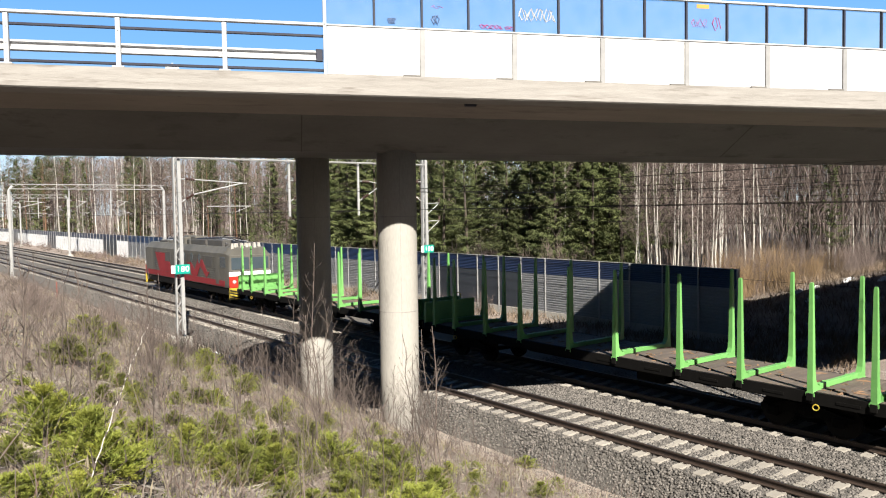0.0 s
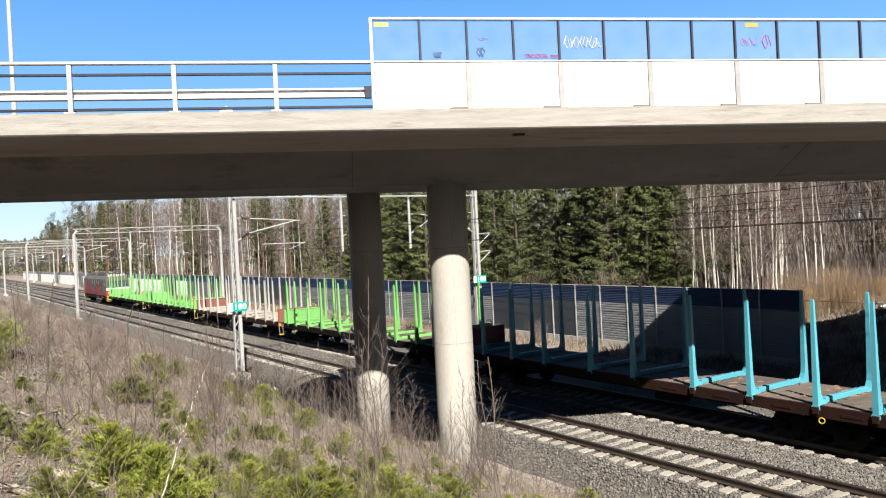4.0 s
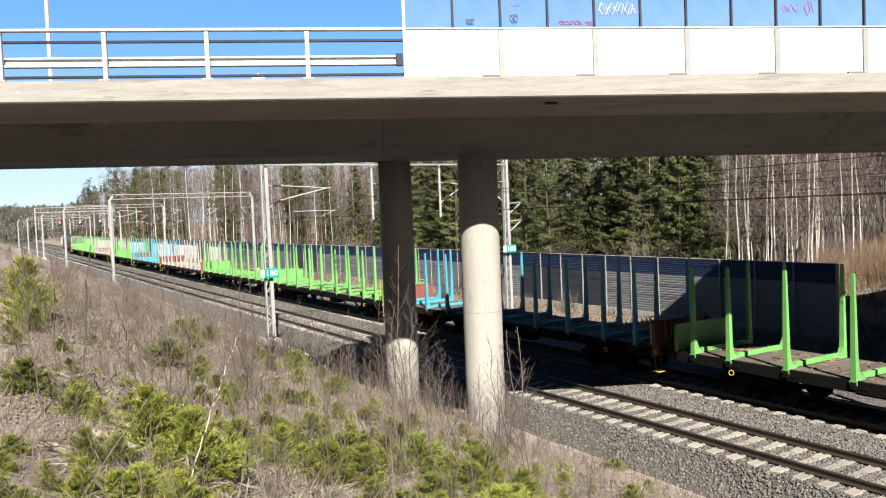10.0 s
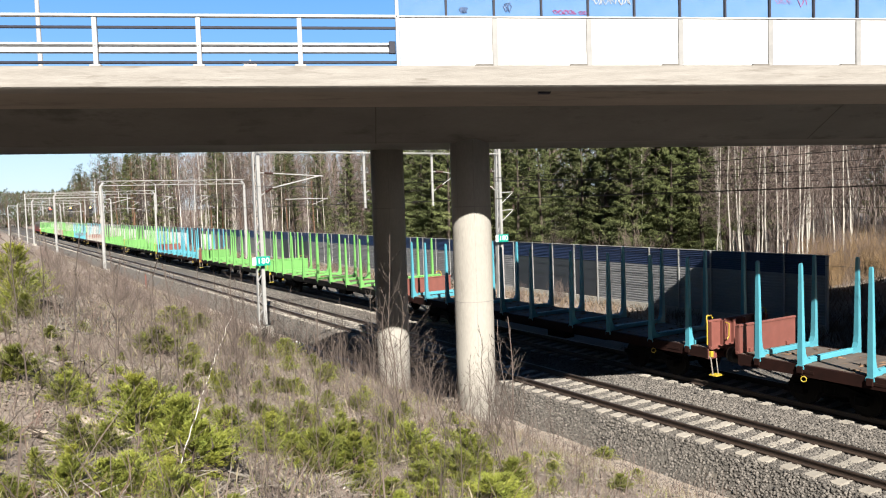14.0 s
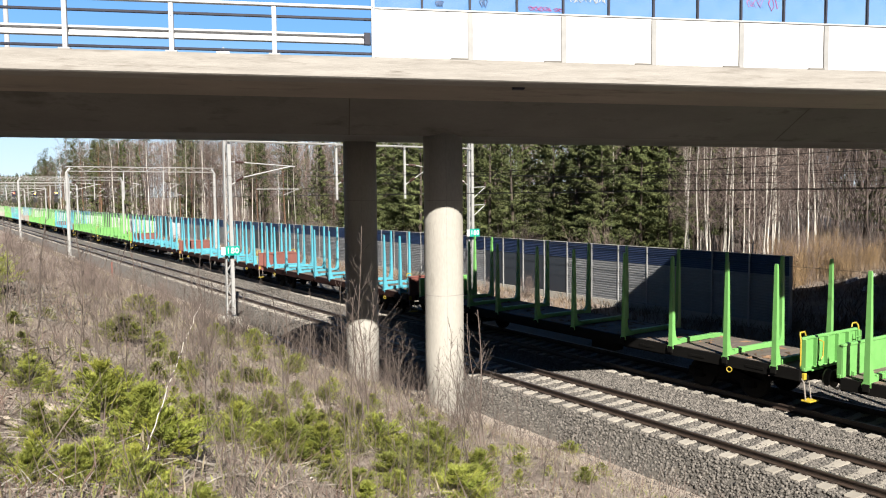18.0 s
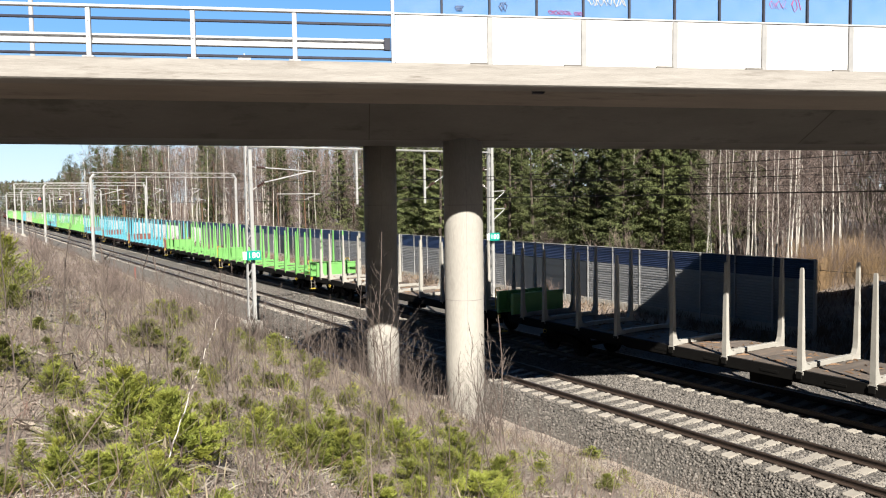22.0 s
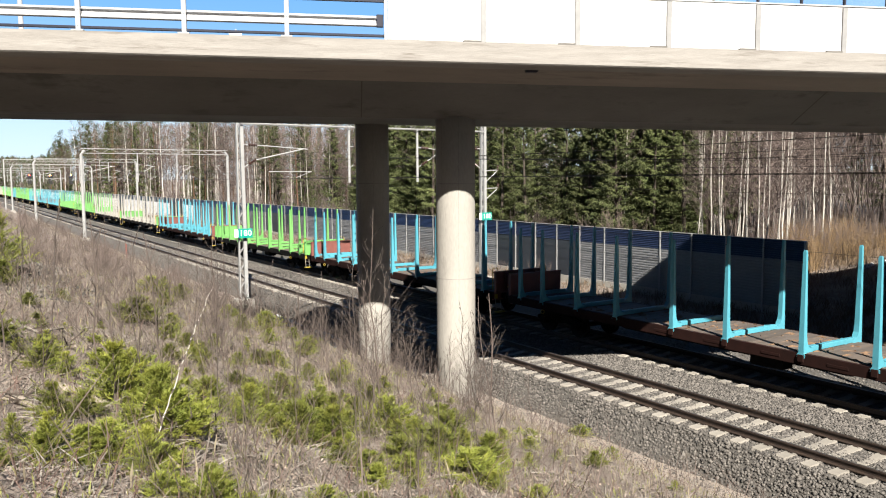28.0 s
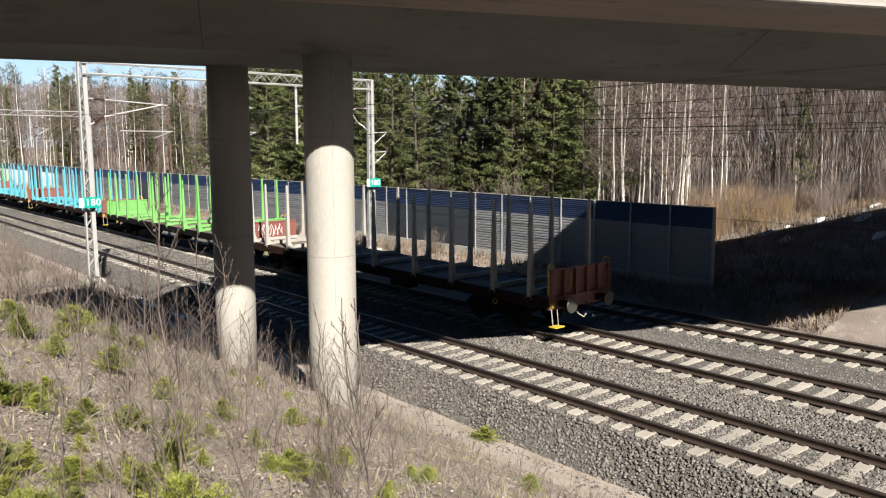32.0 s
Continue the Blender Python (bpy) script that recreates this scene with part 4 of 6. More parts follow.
def make_locomotive():
    """Six-axle box-cab style electric locomotive; origin at its rear buffer beam, +y ahead."""
    red = material("locomotive_red", (0.42, 0.035, 0.045), (0.33, 0.03, 0.038), 1, 0.6, 0, 0.05, spec=0.2)
    bright = material("cab_red", (0.9, 0.05, 0.03), (0.8, 0.045, 0.03), 1, 0.5, 0, 0.03, spec=0.2)
    grey = material("locomotive_grey", (0.2, 0.192, 0.172), (0.12, 0.116, 0.104), 1, 0.6, 0, 0.05, stain=(0.12, 0.11, 0.1), stain_scale=1.6, stain_at=0.58, spec=0.2, stretch=(1, 1, 0.4))
    dark = material("roof_grey", (0.1, 0.095, 0.09), (0.07, 0.068, 0.065), 1.5, 0.7, 0, 0.1)
    window = material("dark_cab_glass", (0.1, 0.13, 0.16), (0.07, 0.1, 0.12), 1, 0.08, 0, 0)
    lo = thing("electric_locomotive", "grey and red electric locomotive with white band", "locomotive")
    L_, w2 = 18.9, 1.5

    def ring(y, inset, z0, z1, zr):
        a = w2 - inset
        return [(-a, y, z0), (a, y, z0), (a, y, z1), (a - 0.35, y, zr), (-a + 0.35, y, zr), (-a, y, z1)]
    body = Geo().loft([ring(0.25, 0.05, 1.2, 3.35, 3.75), ring(0.9, 0.0, 1.2, 3.45, 3.9), ring(L_ - 0.9, 0.0, 1.2, 3.45, 3.9), ring(L_ - 0.25, 0.05, 1.2, 3.35, 3.75)])
    part("body_shell", body, grey, lo)
    for s in (-1, 1):
        g = Geo()
        for i in range(11):
            z = 1.65 + i * 0.15
            g.cbox(min(s * 1.5, s * 1.515), 2.6, z, max(s * 1.5, s * 1.515), L_ - 2.6, z + 0.05, 0.004)
        part("side_ribs", g, grey, lo)
        part("frame_beam", Geo().cbox(min(s * 1.2, s * 1.46), 0.5, 0.72, max(s * 1.2, s * 1.46), L_ - 0.5, 1.24, 0.02), MAT["underframe"], lo, "dark side frame under the body")
        for yy in (3.1, 9.6, 12.0):
            part("side_grille", Geo().cbox(min(s * 1.5, s * 1.525), yy, 2.45, max(s * 1.5, s * 1.525), yy + 1.3, 3.2, 0.01), dark, lo)
        part("red_side_band", Geo().cbox(min(s * 1.5, s * 1.512), 0.9, 1.24, max(s * 1.5, s * 1.512), L_ - 0.9, 1.64, 0.004), red, lo)
        for yy, ww, pts in ((3.6, 4.6, ((0, 2.1), (0.14, 1.66), (0.4, 2.45), (0.55, 1.66), (0.78, 1.66), (1.0, 2.62), (0.8, 2.62), (0.66, 2.1), (0.5, 2.9), (0.3, 2.9), (0.12, 2.1))),
                            (11.6, 4.2, ((0, 1.66), (0.75, 1.66), (1.0, 3.1), (0.3, 3.1)))):
            g = Geo().loft([[(s * x_, yy + ww * p, q) for p, q in pts] for x_ in (1.505, 1.522)])
            part("red_emblem", g, red, lo, "plain red slanting shape on the side")
        for yy in (5.6, 7.2, 8.9, 10.6):
            g = Geo().loft([[(s * x_, yy + 0.26 * math.cos(a * math.pi / 8), 2.95 + 0.36 * math.sin(a * math.pi / 8)) for a in range(16)] for x_ in (1.5, 1.53)])
            part("oval_window", g, window, lo)
        part("cab_side_window", Geo().cbox(min(s * 1.49, s * 1.513), 0.75, 2.5, max(s * 1.49, s * 1.513), 1.7, 3.2, 0.01), window, lo)
        part("cab_door", Geo().cbox(min(s * 1.5, s * 1.514), 1.9, 1.35, max(s * 1.5, s * 1.514), 2.5, 3.2, 0.006), grey, lo)
        g = Geo()
        for i in range(7):
            g.cbox(min(s * 1.1, s * 1.35), 2.0 + i * 2.2, 0.75, max(s * 1.1, s * 1.35), 3.2 + i * 2.2, 1.15, 0.03)
        part("side_equipment", g, MAT["underframe"], lo)
    for y, d in ((0.2, -1), (L_ - 0.2, 1)):
        part("cab_front_red", Geo().cbox(-1.46, y - 0.06, 1.2, 1.46, y + 0.06, 1.95, 0.03), bright, lo)
        part("cab_white_band", Geo().cbox(-1.465, y - 0.065, 1.95, 1.465, y + 0.065, 2.25, 0.02), MAT["sign_white"], lo)
        part("cab_face", Geo().cbox(-1.44, y - 0.05, 2.25, 1.44, y + 0.05, 3.35, 0.03), grey, lo)
        for s in (-1, 1):
            part("windscreen", Geo().cbox(s * 0.7 - 0.62, y + d * 0.04 - 0.03, 2.38, s * 0.7 + 0.62, y + d * 0.04 + 0.03, 3.2, 0.03), window, lo)
            part("headlamp", Geo().tube((s * 1.15, y + d * 0.05, 1.6), (s * 1.15, y + d * 0.12, 1.6), 0.12, 0.12, 12), MAT["galv"], lo)
        for s in (-1, 1):
            plate = part("warning_plate", Geo().cbox(s * 1.15 - 0.33, y + d * 0.02 - 0.09, 0.45, s * 1.15 + 0.33, y + d * 0.02 + 0.09, 1.18, 0.01), MAT["yellow"], lo, "yellow plate with black slanting stripes")
            for i in range(4):
                part("black_stripe", Geo().loft([[(s * 1.15 - 0.33, yy, 0.47 + 0.18 * i), (s * 1.15 + 0.33, yy, 0.52 + 0.18 * i - 0.22 * (i > 0)), (s * 1.15 + 0.33, yy, 0.6 + 0.18 * i - 0.22 * (i > 0)), (s * 1.15 - 0.33, yy, 0.56 + 0.18 * i)] for yy in (y + d * 0.1, y + d * 0.118)]), MAT["black"], plate)
        part("buffer_beam", Geo().cbox(-1.45, y - 0.05, 0.84, 1.45, y + 0.05, 1.19, 0.02), MAT["black"], lo)
        for s in (-0.875, 0.875):
            b = part("buffer", buffer_geo(d), MAT["underframe"], lo, m=pose(s, y, 0))
            part("buffer_disc", WAGON_MESH["buf_r" if d < 0 else "buf_f"], None, b, "greasy grey buffer disc")
    part("underframe", Geo().box(-1.3, 0.4, 0.8, 1.3, L_ - 0.4, 1.2), MAT["underframe"], lo)
    for yc in (3.6, L_ - 3.6):
        part("bogie", WAGON_MESH["bogie"], None, lo, m=pose(0, yc - 0.6, 0.05))
        part("bogie", WAGON_MESH["bogie"], None, lo, m=pose(0, yc + 0.6, 0.05))
        for d in (-1.6, 0, 1.6):
            part("wheelset", WAGON_MESH["wheel"], None, lo, m=pose(0, yc + d, 0.5))
    for i, (y0, y1, h) in enumerate(((1.6, 3.4, 0.18), (5.6, 8.6, 0.4), (9.0, 12.0, 0.35), (14.2, 16.2, 0.18))):
        part("roof_box", Geo().cbox(-1.0, y0, 3.85, 1.0, y1, 3.9 + h, 0.06), dark, lo)
    for x, z in ((-0.9, 4.12), (-0.3, 4.3), (0.6, 4.2)):
        part("roof_conductor", Geo().path([(x, 2.0, z), (x + 0.1, 6.0, z + 0.1), (x, 11.0, z), (x, 15.8, z)], 0.03, 6), MAT["galv"], lo)
    for y in (3.3, 14.2):
        g = Geo().path([(-0.7, y - 1.0, 4.15), (-0.6, y + 0.6, 4.45), (-0.7, y - 0.9, 4.62)], 0.03, 6).path([(0.7, y - 1.0, 4.15), (0.6, y + 0.6, 4.45), (0.7, y - 0.9, 4.62)], 0.03, 6)
        g.tube((-0.9, y - 0.9, 4.64), (0.9, y - 0.9, 4.64), 0.03, 0.03, 6)
        part("pantograph", g, MAT["underframe"], lo)
    for y0, y1, x0, x1, h in ((2.0, 4.9, -1.15, -0.5, 0.45), (5.2, 7.4, 0.2, 1.1, 0.55), (8.0, 9.1, -0.9, 0.1, 0.6), (9.6, 12.4, -1.15, -0.4, 0.5), (12.6, 13.6, 0.1, 0.9, 0.55), (3.2, 6.2, 0.5, 1.1, 0.3)):
        part("roof_equipment", Geo().cbox(x0, y0, 3.8, x1, y1, 3.9 + h, 0.08), grey if h > 0.48 else dark, lo)
    for k in range(9):
        part("roof_pipe", Geo().path([(-0.95 + 0.22 * k, 1.6 + 0.4 * (k % 3), 4.05), (-0.9 + 0.2 * k, 4.5 + k % 2, 4.42), (-0.95 + 0.22 * k, 8.0 + 0.7 * (k % 4), 4.3)], 0.025, 5), MAT["dark_steel"], lo)
    for x, y in ((-1.05, 0.55), (-0.75, 0.8), (-0.35, 0.6), (0.05, 0.75), (0.15, 1.2), (0.55, 0.6), (0.95, 0.8), (1.1, 1.3), (-0.6, 0.9), (-0.2, 1.1), (0.3, 0.9), (0.8, 1.3), (-0.7, 4.4), (0.7, 4.4), (-0.8, 9.0), (-0.4, 12.6), (0.5, 12.6), (-0.9, 15.5)):
        part("roof_insulator", Geo().tube((x, y, 3.75), (x, y, 4.13), 0.13, 0.07, 10), MAT["pier"], lo)
    return lo


LOCO = make_locomotive()


def along_track(t):
    """Distance that the train has covered, from its place at the clip's start."""
    return 28.68 + 16.2414 * t - 0.06663 * t * t + 0.0004385 * t ** 3

# ---- overhead line: portals, masts, wires ----


def lattice_mast(h, parent, x, y, sx=1):
    """Two channel legs with zigzag lacing."""
    for s, q in ((-1, 0.03), (1, 0.085)):
        part("mast_leg", Geo().loft([[(x + s * w - q, y - 0.1, z), (x + s * w + q, y - 0.1, z), (x + s * w + q, y + 0.1, z), (x + s * w - q, y + 0.1, z)] for z, w in ((0, 0.17), (h, 0.12))]), MAT["galv_mast"], parent)
    g = Geo()
    n = int(h / 0.45)
    for i in range(n):
        z0, z1 = h * i / n, h * (i + 1) / n
        w0, w1 = 0.17 - 0.05 * i / n, 0.17 - 0.05 * (i + 1) / n
        s = 1 if i % 2 else -1
        for yy in (-0.06, 0.06):
            g.tube((x - s * w0, y + yy, z0), (x + s * w1, y + yy, z1), 0.02, 0.02, 5, False)
    part("mast_lacing", g, MAT["post_grey"], parent, kind="stuff")


def cantilever(parent, x, y, reach, z=6.15):
    """Bracket with insulators, stay, strut and registration arm; reach is signed across the track."""
    d = 1 if reach > 0 else -1
    tip = x + reach
    for a, b in (((x, y, z + 1.75), (x + d * 0.25, y, z + 1.74)), ((x, y, z + 0.55), (x + d * 0.25, y, z + 0.72))):
        part("bracket_stub", Geo().tube(a, b, 0.03, 0.03, 8), MAT["galv_mast"], parent)
    for a, b in (((x + d * 0.25, y, z + 1.74), (x + d * 0.72, y, z + 1.72)), ((x + d * 0.25, y, z + 0.72), (x + d * 0.66, y, z + 0.96))):
        part("insulator", Geo().path([Vector(a).lerp(Vector(b), k / 8) for k in range(9)], [0.05 if k % 2 else 0.085 for k in range(9)], 10), MAT["insulator"], parent, "brown ribbed insulator")
    part("top_tube", Geo().tube((x + d * 0.72, y, z + 1.72), (tip, y, z + 1.55), 0.028, 0.028, 8), MAT["galv_mast"], parent)
    part("strut", Geo().tube((x + d * 0.66, y, z + 0.96), (tip - d * 0.25, y, z + 1.56), 0.032, 0.032, 8), MAT["galv_mast"], parent)
    part("registration_tube", Geo().tube((x + d * 1.35, y, z + 0.35), (tip + d * 0.2, y, z + 0.35), 0.022, 0.022, 8), MAT["galv_mast"], parent)
    part("steady_arm", Geo().tube((tip + d * 0.1, y, z + 0.33), (tip - d * 0.7, y, z + 0.03), 0.014, 0.014, 6), MAT["galv_mast"], parent)


def portal(y, x0, x1, h=8.75, gap=0.5, solid=False):
    p = thing("overhead_line_portal", "galvanised steel portal carrying the overhead line on lattice masts", "catenary portal", pose(0, y, 0), "overhead line portals")
    for x in (x0, x1):
        zb = ground_z(x, y, False)
        part("footing", Geo().loft([[(x - w, -w, z), (x + w, -w, z), (x + w, w, z), (x - w, w, z)] for z, w in ((zb - 0.6, 0.5), (zb + 0.42, 0.43), (zb + 0.47, 0.39))]), MAT["pier"], p, "pale concrete mast footing")
        if solid:
            part("portal_leg", Geo().path([(x, 0, zb), (x, 0, h - 0.4), (x + (0.35 if x == x0 else -0.35), 0, h + 0.1)], [0.2, 0.16, 0.13], 10), MAT["galv_mast"], p, "pale tubular portal leg")
        else:
            lattice_mast(h + 0.3, p, x, 0)
    for dy in (-0.22, 0.22):
        for z in (h - 0.25, h + 0.25):
            part("beam_chord", Geo().tube((x0, dy, z), (x1, dy, z), 0.035, 0.035, 6), MAT["galv_mast"], p)
    g = Geo()
    n = int((x1 - x0) / gap)
    for i in range(n):
        a, b = x0 + (x1 - x0) * i / n, x0 + (x1 - x0) * (i + 1) / n
        up = i % 2
        for dy in (-0.22, 0.22):
            g.tube((a, dy, h + (0.25 if up else -0.25)), (b, dy, h + (-0.25 if up else 0.25)), 0.014, 0.014, 4, False)
    part("beam_lacing", g, MAT["galv_mast"], p, kind="stuff")
    cantilever(p, x0 + 0.2, 0, TRACKS[0] - x0 - 0.3)
    for tx in TRACKS[1:]:
        dx = tx - 1.9
        part("drop_post", Geo().tube((dx, 0, h - 0.2), (dx, 0, 5.9), 0.07, 0.07, 10), MAT["galv_mast"], p)
        cantilever(p, dx, 0, 1.9)
    cantilever(p, x1 - 0.2, 0, -1.3)
    return p


def number_sign(p, x, z, s=1):
    """Turquoise plate with white characters."""
    board = part("number_plate", Geo().cbox(x - 0.42, -0.32, z - 0.24, x + 0.32, -0.29, z + 0.24, 0.006), MAT["sign_green"], p, "turquoise kilometre plate with white digits")
    part("plate_wing", Geo().cbox(x - 0.62, -0.3, z - 0.2, x - 0.42, -0.27, z + 0.2, 0.006), MAT["sign_white"], p)
    for k, ch in enumerate("180"):
        cu = bpy.data.curves.new("digit", "FONT")
        cu.body, cu.size, cu.extrude, cu.align_x, cu.align_y = ch, 0.42, 0.004, "CENTER", "CENTER"
        tmp = bpy.data.objects.new("digit", cu)
        me = bpy.data.meshes.new_from_object(tmp)
        bpy.data.objects.remove(tmp)
        me.materials.clear()
        me.materials.append(MAT["sign_white"])
        dg = new("digit", me)
        dg.parent, dg.matrix_basis = board, pose(x - 0.05 + (k - 1) * 0.225, -0.326, z, 90, 0, 0)


P1 = portal(39.5, 13.0, 28.3, 9.2)
for z in (6.55, 5.45):
    arm = part("feeder_bracket", Geo().tube((28.42, 0, z), (29.5, 0, z + 0.05), 0.03, 0.03, 6).tube((28.42, 0, z - 0.75), (29.4, 0, z - 0.02), 0.026, 0.026, 6), MAT["galv_mast"], P1, "pale bracket arm with diagonal stay")
    part("insulator", Geo().path([(29.45, 0, z + 0.05 + 0.05 * k) for k in range(7)], [0.04 if k % 2 else 0.07 for k in range(7)], 8), MAT["insulator"], arm)
number_sign(P1, 13.15, 3.35)
number_sign(P1, 28.45, 3.75)
for y, x0, x1 in ((94.6, 13.3, 29.6), (139.0, 12.6, 28.0), (192.0, 13.0, 29.0), (246.0, 13.0, 29.0), (300.0, 13.0, 29.0)):
    portal(y, x0, x1, 9.4, 1.0, True)

# signal gantry in the distance
gantry = thing("signal_gantry", "steel gantry with three colour light signals", "signal gantry", pose(0, 200, 0))
for x in (12.2, 28.5):
    part("gantry_leg", Geo().cbox(x - 0.12, -0.12, -0.5, x + 0.12, 0.12, 11.0, 0.02), MAT["galv_mast"], gantry)
for z in (9.9, 10.9):
    part("gantry_beam", Geo().cbox(12.2, -0.06, z, 28.5, 0.06, z + 0.12, 0.02), MAT["galv_mast"], gantry)
g = Geo()
for i in range(20):
    a = 12.2 + 16.3 * i / 20
    g.tube((a, 0, 9.95), (a + 0.815, 0, 10.95), 0.03, 0.03, 4, False)
part("gantry_lacing", g, MAT["galv_mast"], gantry, kind="stuff")


def lit(name, c, e):
    ma = bpy.data.materials.new(name)
    ma.use_nodes = True
    b = ma.node_tree.nodes["Principled BSDF"]
    b.inputs["Base Color"].default_value = (*c, 1)
    b.inputs["Emission Color"].default_value = (*c, 1)
    b.inputs["Emission Strength"].default_value = e
    return ma


RED_LAMP, AMBER_LAMP = lit("red_signal_light", (1, 0.05, 0.02), 4.0), lit("amber_signal_light", (1, 0.5, 0.05), 3.0)
for x, lampm in ((TRACKS[0] + 0.3, RED_LAMP), (TRACKS[1] + 0.3, AMBER_LAMP), (TRACKS[2] + 0.2, AMBER_LAMP)):
    head = part("signal_head", Geo().cbox(x - 0.4, -0.2, 5.4, x + 0.4, 0.0, 8.0, 0.03), MAT["black"], gantry, "black signal head")
    part("signal_board", Geo().cbox(x - 0.45, -0.24, 6.9, x + 0.45, -0.205, 8.0, 0.02), MAT["dark_steel"], head)
    part("signal_hanger", Geo().tube((x, -0.1, 7.9), (x, -0.1, 10.0), 0.05, 0.05, 6), MAT["galv_mast"], gantry)
    part("signal_lamp", Geo().tube((x, -0.3, 7.5), (x, -0.25, 7.5), 0.17, 0.17, 12), lampm, head, "lit signal lamp")

# wires
spans = [-62, -10, 39.5, 94.6, 141, 192, 246, 300, 360, 420]
for k, tx in enumerate(TRACKS):
    w = thing("contact_line", "dark contact wire and carrier wire over a track", "overhead wire", group="overhead wires")
    zig = [0.25 * (-1) ** i for i in range(len(spans))]
    part("contact_wire", Geo().path([(tx + zig[i], y, 6.15) for i, y in enumerate(spans)], 0.009, 4), MAT["wire"], w)
    pts = []
    for i in range(len(spans) - 1):
        for s in range(6):
            t = s / 6
            y = spans[i] + (spans[i + 1] - spans[i]) * t
            pts.append((tx + zig[i] + (zig[i + 1] - zig[i]) * t, y, 7.55 - 0.9 * 4 * t * (1 - t)))
    part("carrier_wire", Geo().path(pts, 0.009, 4), MAT["wire"], w)
    g = Geo()
    for x, y, z in pts:
        g.tube((x, y, 6.15), (x, y, z), 0.006, 0.006, 4, False)
    part("dropper_set", g, MAT["wire"], w, kind="stuff")
for x, z in ((28.6, 7.3), (29.45, 6.95), (13.0, 7.2), (29.45, 5.85), (29.2, 3.55)):
    w = thing("feeder_line", "dark feeder cable along the masts", "overhead wire", group="overhead wires")
    pts = []
    for i in range(len(spans) - 1):
        for s in range(6):
            t = s / 6
            pts.append((x, spans[i] + (spans[i + 1] - spans[i]) * t, z - 0.5 * 4 * t * (1 - t)))
    part("cable", Geo().path(pts, 0.01, 4), MAT["wire"], w)

# ---- plants ----


def np_mesh(name, verts, faces, mat):
    me = bpy.data.meshes.new(name)
    v = np.asarray(verts, dtype=np.float32)
    f = np.asarray(faces, dtype=np.int32)
    k = f.shape[1]
    me.vertices.add(len(v))
    me.vertices.foreach_set("co", v.ravel())
    me.loops.add(f.size)
    me.loops.foreach_set("vertex_index", f.ravel())
    me.polygons.add(len(f))
    me.polygons.foreach_set("loop_start", np.arange(0, f.size, k, dtype=np.int32))
    me.polygons.foreach_set("loop_total", np.full(len(f), k, dtype=np.int32))
    me.materials.append(mat)
    me.update(calc_edges=True)
    return me


def sprays(base, tip, width, sag, rng):
    """Pointed leaf-like quads from base to tip, bent down in the middle; returns vertices and faces."""
    d = tip - base
    ln = np.linalg.norm(d, axis=1, keepdims=True) + 1e-9
    side = np.cross(d / ln, np.array([0, 0, 1.0]) + rng.normal(0, 0.45, (len(d), 3)))
    side /= np.linalg.norm(side, axis=1, keepdims=True) + 1e-9
    mid = base + d * 0.45
    mid[:, 2] += sag
    w = np.asarray(width).reshape(-1, 1)
    v = np.stack([base, mid + side * w, tip, mid - side * w], 1).reshape(-1, 3)
    f = np.arange(len(v)).reshape(-1, 4)
    return v, f


def spruce_crown(h, radius, whorls, per, twigs, seed, low=0.06, power=0.9, droop=0.35, size=1.0):
    """Bowed branches in loose whorls, each a drooping fan of short needled twigs, dense at its outer end."""
    rng = np.random.default_rng(seed)
    base, tip, wid = [], [], []
    for i in range(whorls * per):
        t = low + (0.98 - low) * (i / (whorls * per)) ** 1.1
        a = rng.uniform(0, 6.283)
        lump = 0.72 + 0.45 * noise.noise(Vector((math.cos(a) * 1.7, math.sin(a) * 1.7, t * 9 + seed)))
        r = radius * ((1 - t) ** power) * lump * rng.uniform(0.7, 1.2) + 0.04 * radius
        out = np.array([math.cos(a), math.sin(a), 0.0])
        side = np.array([-math.sin(a), math.cos(a), 0.0])
        up = 0.25 - droop * (1.5 - 1.5 * t)
        u = 1 - 0.75 * rng.random(twigs) ** 1.6
        fan = rng.normal(0, 0.11, twigs) * r * (1.2 - 0.55 * u)
        z = h * t + r * (up * u + 0.22 * u * u) - 0.1 * np.abs(fan) - rng.random(twigs) ** 2 * 0.16 * r * (1.1 - t)
        p = np.outer(r * u, out) + np.outer(fan, side)
        p[:, 2] += z
        ln = size * rng.uniform(0.1, 0.26, twigs)[:, None]
        d = np.outer(rng.uniform(0.2, 0.9, twigs), out) + np.outer(rng.normal(0, 0.5, twigs), side)
        d[:, 2] += rng.uniform(-0.95, 0.1, twigs)
        base.append(p)
        tip.append(p + d * ln)
        wid.append(rng.uniform(0.018, 0.034, twigs) * size)
    return sprays(np.concatenate(base), np.concatenate(tip), np.concatenate(wid), 0.02, rng)


def tree(name, label, trunk_geo, trunk_mat, crown, crown_mat, group):
    ob = thing(name, label, "tree", group=group)
    part("trunk", trunk_geo, trunk_mat, ob, smooth=True)
    if crown is not None:
        me = np_mesh("crown", crown[0], crown[1], crown_mat)
        part("crown", me, None, ob)
    return ob


def trunk_path(h, r, rnd, lean=0.02, n=7, bend=0.012):
    pts, x, y = [], 0, 0
    for i in range(n):
        t = i / (n - 1)
        pts.append((x, y, h * t - (0.4 if i == 0 else 0)))
        x += h / n * (lean * rnd.uniform(-1, 1) + bend * rnd.uniform(-1, 1))
        y += h / n * (lean * rnd.uniform(-1, 1) + bend * rnd.uniform(-1, 1))
    return pts, [r * (1.15 - 1.05 * i / (n - 1)) for i in range(n)]


